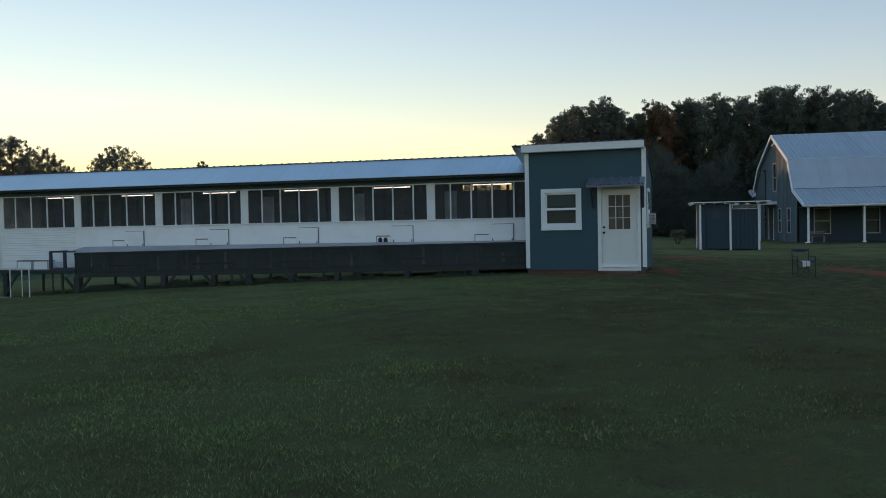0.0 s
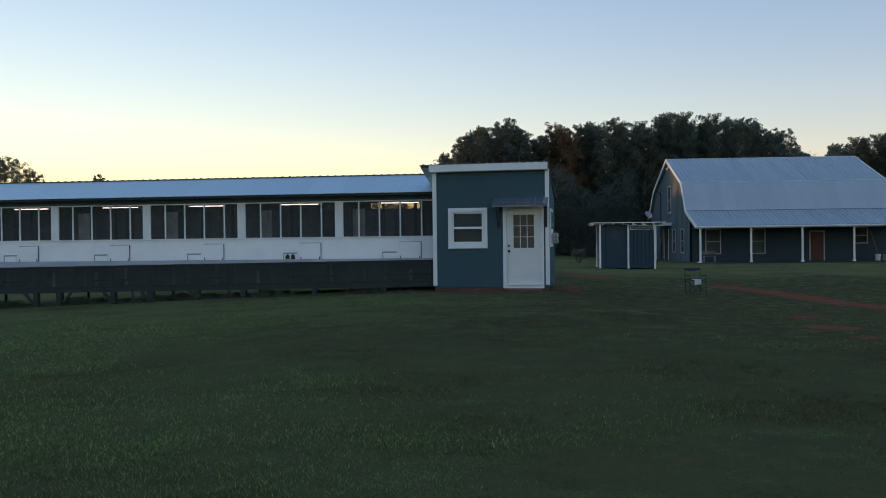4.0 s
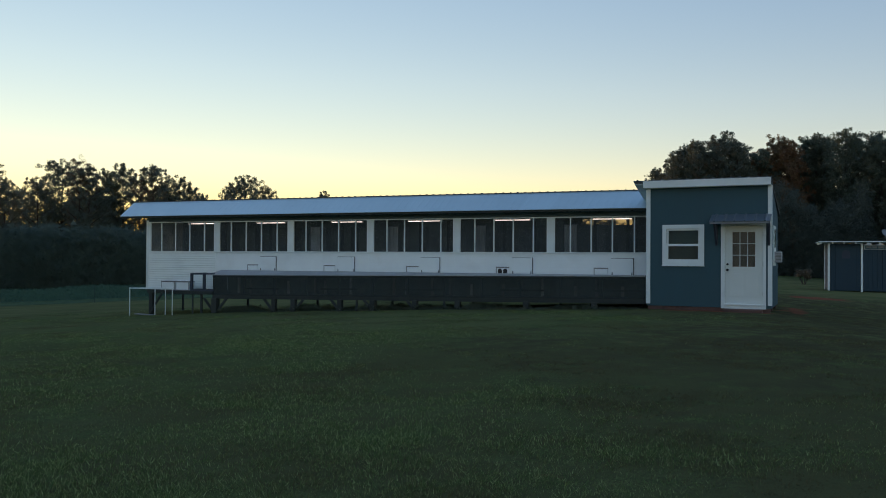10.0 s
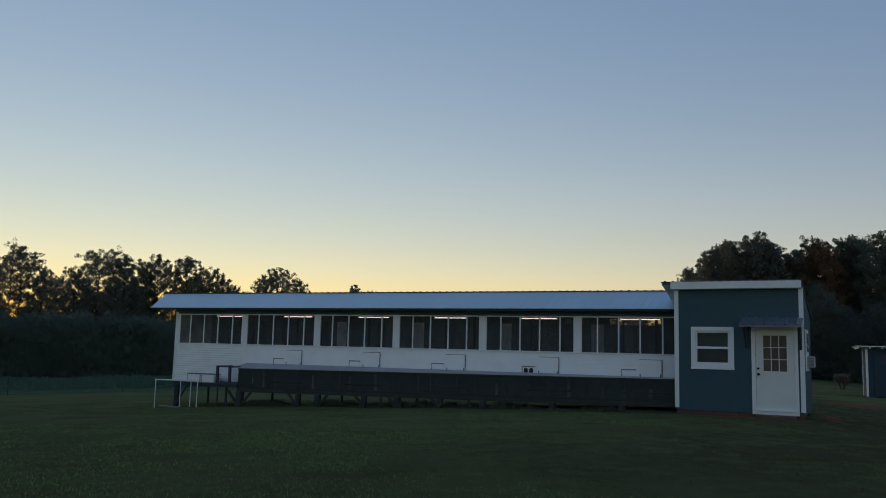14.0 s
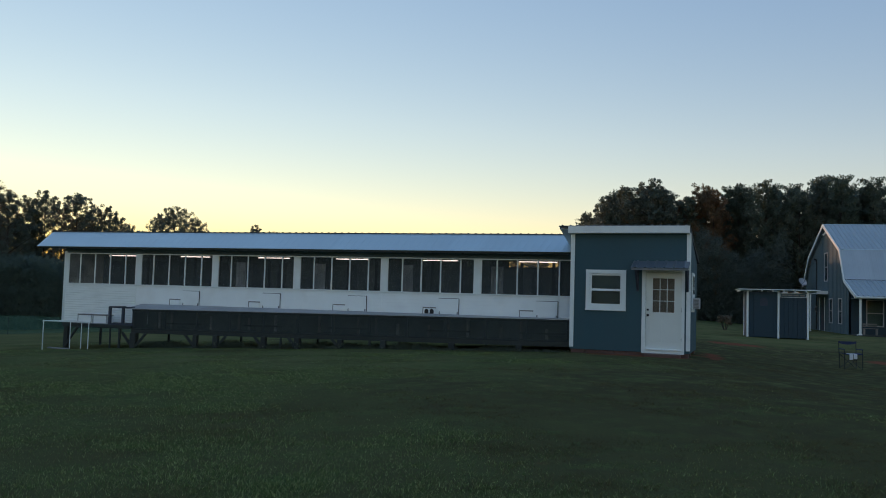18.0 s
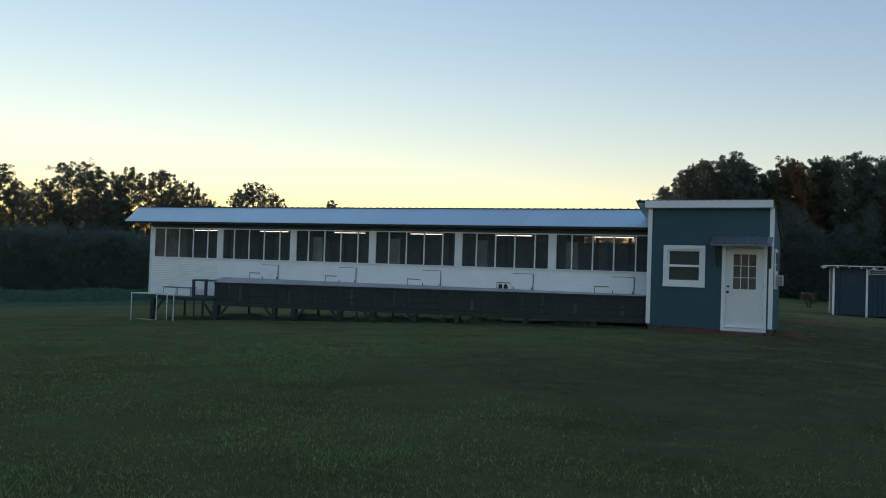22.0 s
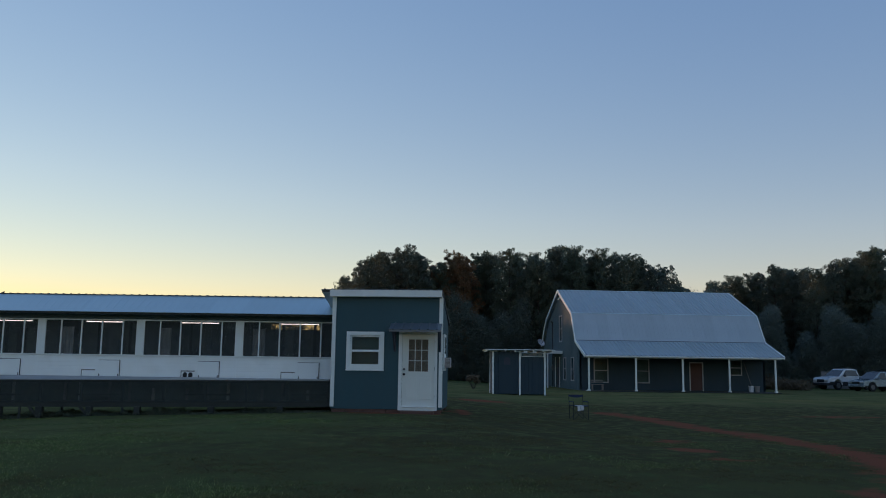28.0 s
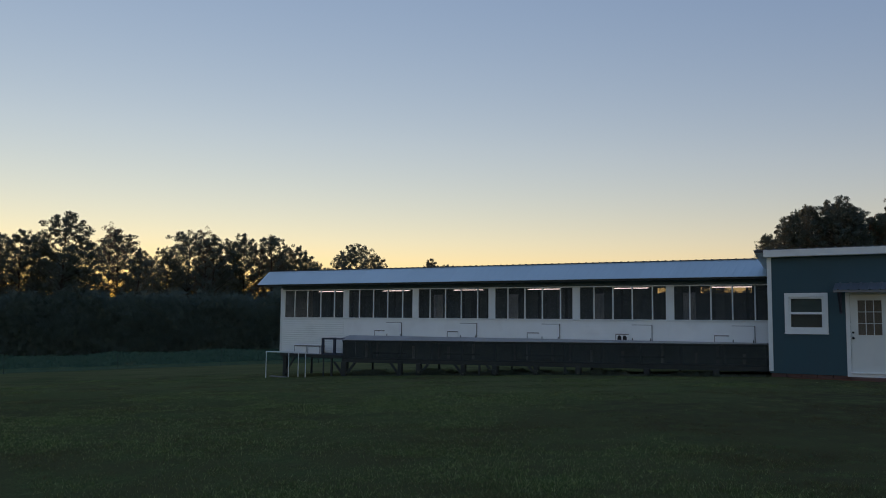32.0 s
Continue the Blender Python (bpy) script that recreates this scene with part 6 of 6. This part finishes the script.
def pickup(m):
    car = thing("pickup_truck", "white pickup truck with dark bumper parked on the grass", "pickup truck", m)
    part("body", slab([(0.0, 0.55), (0.03, 0.9), (-0.05, 1.02), (-0.3, 1.1), (-1.35, 1.2), (-3.6, 1.2), (-5.5, 1.2), (-5.5, 0.52), (-4.87, 0.5), (-4.8, 0.72), (-4.66, 0.88), (-4.45, 0.94), (-4.24, 0.88), (-4.1, 0.72), (-4.03, 0.48), (-1.47, 0.45), (-1.4, 0.72), (-1.26, 0.88), (-1.05, 0.94), (-0.84, 0.88), (-0.7, 0.72), (-0.63, 0.5)], 0.95, 0.05, 0.05), CARWHITE, car)
    part("cab", slab([(-1.25, 1.19), (-1.95, 1.74), (-2.15, 1.84), (-2.45, 1.88), (-3.2, 1.87), (-3.42, 1.8), (-3.6, 1.19)], 0.88, 0.17, 0.05), CARWHITE, car)
    part("windscreen", slab([(-1.28, 1.21), (-1.95, 1.73), (-1.915, 1.745), (-1.235, 1.215)], 0.8, 0.13), CARGLASS, car)
    for side in (-1, 1):
        part("side_window", Shape().add([(-1.62, side * 0.89, 1.23), (-2.15, side * 0.755, 1.74), (-3.28, side * 0.755, 1.74), (-3.42, side * 0.89, 1.23), (-1.62, side * 0.86, 1.23), (-2.15, side * 0.73, 1.74), (-3.28, side * 0.73, 1.74), (-3.42, side * 0.86, 1.23)], [(0, 1, 2, 3), (7, 6, 5, 4), (0, 4, 5, 1), (2, 6, 7, 3)]), CARGLASS, car)
        part("headlight", Shape().box(0.0, side * 0.62 - 0.18, 0.72, 0.045, side * 0.62 + 0.18, 0.9, 0.02), LAMPGLASS, car)
        part("mirror", Shape().box(-1.75, side * 1.06 - 0.1, 1.15, -1.65, side * 1.06 + 0.1, 1.38, 0.02), CARDARK, car)
        for x in (-1.05, -4.45):
            wheel(car, x, side * 0.84, 0.39)
    part("grille", Shape().box(0.0, -0.42, 0.66, 0.04, 0.42, 0.92, 0.015), CARDARK, car)
    part("bumper", Shape().box(-0.12, -0.96, 0.38, 0.14, 0.96, 0.62, 0.05), CARDARK, car, "dark front bumper")
    # dark strips stand in for the shadow on the lower flanks
    for side in (-1, 1):
        part("lower_panel", Shape().box(-4.02, side * 0.945, 0.36, -1.5, side * 0.965, 0.72, 0.006).box(-0.62, side * 0.945, 0.4, -0.05, side * 0.965, 0.72, 0.006), CARDARK, car)
    return car


def wagon(m):
    car = thing("sport_utility_car", "pale silver sport utility car parked on the grass", "car", m)
    part("body", slab([(0.0, 0.45), (0.04, 0.7), (-0.06, 0.88), (-1.1, 1.02), (-4.5, 1.02), (-4.6, 0.85), (-4.58, 0.45), (-4.0, 0.42), (-3.9, 0.68), (-3.6, 0.78), (-3.3, 0.68), (-3.2, 0.38), (-1.3, 0.38), (-1.2, 0.68), (-0.9, 0.78), (-0.6, 0.68), (-0.5, 0.42)], 0.89, 0.06, 0.06), CARSILVER, car)
    part("cabin", slab([(-1.05, 1.02), (-1.85, 1.58), (-2.2, 1.66), (-4.1, 1.64), (-4.55, 1.02)], 0.83, 0.17, 0.05), CARSILVER, car)
    part("windscreen", slab([(-1.1, 1.04), (-1.85, 1.565), (-1.82, 1.585), (-1.04, 1.045)], 0.76, 0.12), CARGLASS, car)
    for side in (-1, 1):
        for xa, xb, ta, tb in ((-1.45, -2.4, -1.95, -2.4), (-2.5, -3.4, -2.5, -3.4), (-3.5, -4.25, -3.5, -4.0)):
            part("side_window", Shape().add([(xa, side * 0.835, 1.07), (ta, side * 0.715, 1.54), (tb, side * 0.715, 1.54), (xb, side * 0.835, 1.07), (xa, side * 0.82, 1.07), (ta, side * 0.70, 1.54), (tb, side * 0.70, 1.54), (xb, side * 0.82, 1.07)], [(0, 1, 2, 3), (7, 6, 5, 4), (0, 4, 5, 1), (2, 6, 7, 3)]), CARGLASS, car)
        part("headlight", Shape().box(-0.12, side * 0.62 - 0.18, 0.68, 0.05, side * 0.62 + 0.18, 0.83, 0.02), LAMPGLASS, car)
        part("mirror", Shape().box(-1.5, side * 0.98 - 0.09, 1.05, -1.4, side * 0.98 + 0.09, 1.2, 0.02), CARSILVER, car)
        for x in (-0.9, -3.6):
            wheel(car, x, side * 0.79, 0.35)
    part("grille", Shape().box(0.0, -0.4, 0.62, 0.05, 0.4, 0.8, 0.015), CARDARK, car)
    part("bumper", Shape().box(-0.1, -0.88, 0.34, 0.08, 0.88, 0.56, 0.05), CARSILVER, car)
    part("roof_rail", Shape().rod((-2.1, 0.6, 1.71), (-4.0, 0.6, 1.69), 0.02).rod((-2.1, -0.6, 1.71), (-4.0, -0.6, 1.69), 0.02), CARDARK, car)
    return car


pickup(pose(36.55, 52.05, gz(36.55, 52.05), 0, 0, 200))
wagon(pose(37.65, 47.9, gz(37.65, 47.9), 0, 0, 198))
planks = thing("plank_fence", "weathered grey plank fence behind the parked truck", "fence", pose(38.75, 56.95, gz(38.75, 56.95), 0, 0, -25))
for k in range(9):
    part("plank", Shape().box(0.3 * k, 0, -0.1, 0.3 * k + 0.285, 0.03, 1.6 + 0.03 * math.sin(3.7 * k), 0.006), GREYWOOD, planks)
part("rail", Shape().box(0, 0.03, 0.3, 2.7, 0.07, 0.4).box(0, 0.03, 1.2, 2.7, 0.07, 1.3), GREYWOOD, planks)

# ---- bushes and weeds ----
undergrowth("bushes", "low brown-green brush beside the barn", 21.2, 23.4, 76, 3, 1.0, 200, BARE, 21, 0.12)
# out of view; added to cut orange low-sky light and reflections
undergrowth("woods", "unseen woods added behind the viewer to block low sky light", 46, 280, 98, 12, 10.0, 8000, UNDER, 22, 0.9, 0.85)


def bush(x, y, h, mat, seed, label):
    rng = np.random.default_rng(seed)
    b = thing("bush", label, "bush", pose(x, y, gz(x, y)))
    s, cs = Shape(), []
    for k in range(16):
        a, r = rng.uniform(0, 2 * np.pi), h * 0.45 * rng.random() ** 0.6
        tip = (r * math.cos(a), r * math.sin(a), h * rng.uniform(0.45, 0.95))
        s.rod((0.04 * math.cos(a), 0.04 * math.sin(a), -0.05), tip, 0.015, 0.005, 5)
        cs.append(tip)
    part("stems", s, BARK, b)
    verts = leaf_cloud(np.array(cs), np.full(16, h * 0.2), 40, 0.07, rng)
    part("leaves", quick_mesh("leaves", verts, np.arange(len(verts)), 3, mat), mat, b)


bush(4.95, 32.6, 0.85, BARE, 4, "brown dry bush at the edge of the woods")


def weeds(name, label, x0, x1, y0, y1, tall, count, seed):
    rng = np.random.default_rng(seed)
    x, y = rng.uniform(x0, x1, count), rng.uniform(y0, y1, count)
    grow = 0.5 + 0.5 * np.sin(x * 2.3 + 1.1 * np.sin(x * 5.1))
    p = np.stack([x, y, ground_z(x, y) + tall * grow * rng.random(count)], -1)
    verts = leaf_cloud(p, np.full(count, 0.08), 8, 0.022, rng)
    tagged(new(name, quick_mesh(name, verts, np.arange(len(verts)), 3, LEAVES)), label, "weeds", kind="stuff")


weeds("weeds", "dark weeds growing under the raised bird run", -13.6, -4.2, 0.0, 0.9, 0.18, 3000, 14)
weeds("weeds", "dark weeds along the foot of the bird run", -5.0, -0.1, -0.2, 0.6, 0.09, 700, 15)
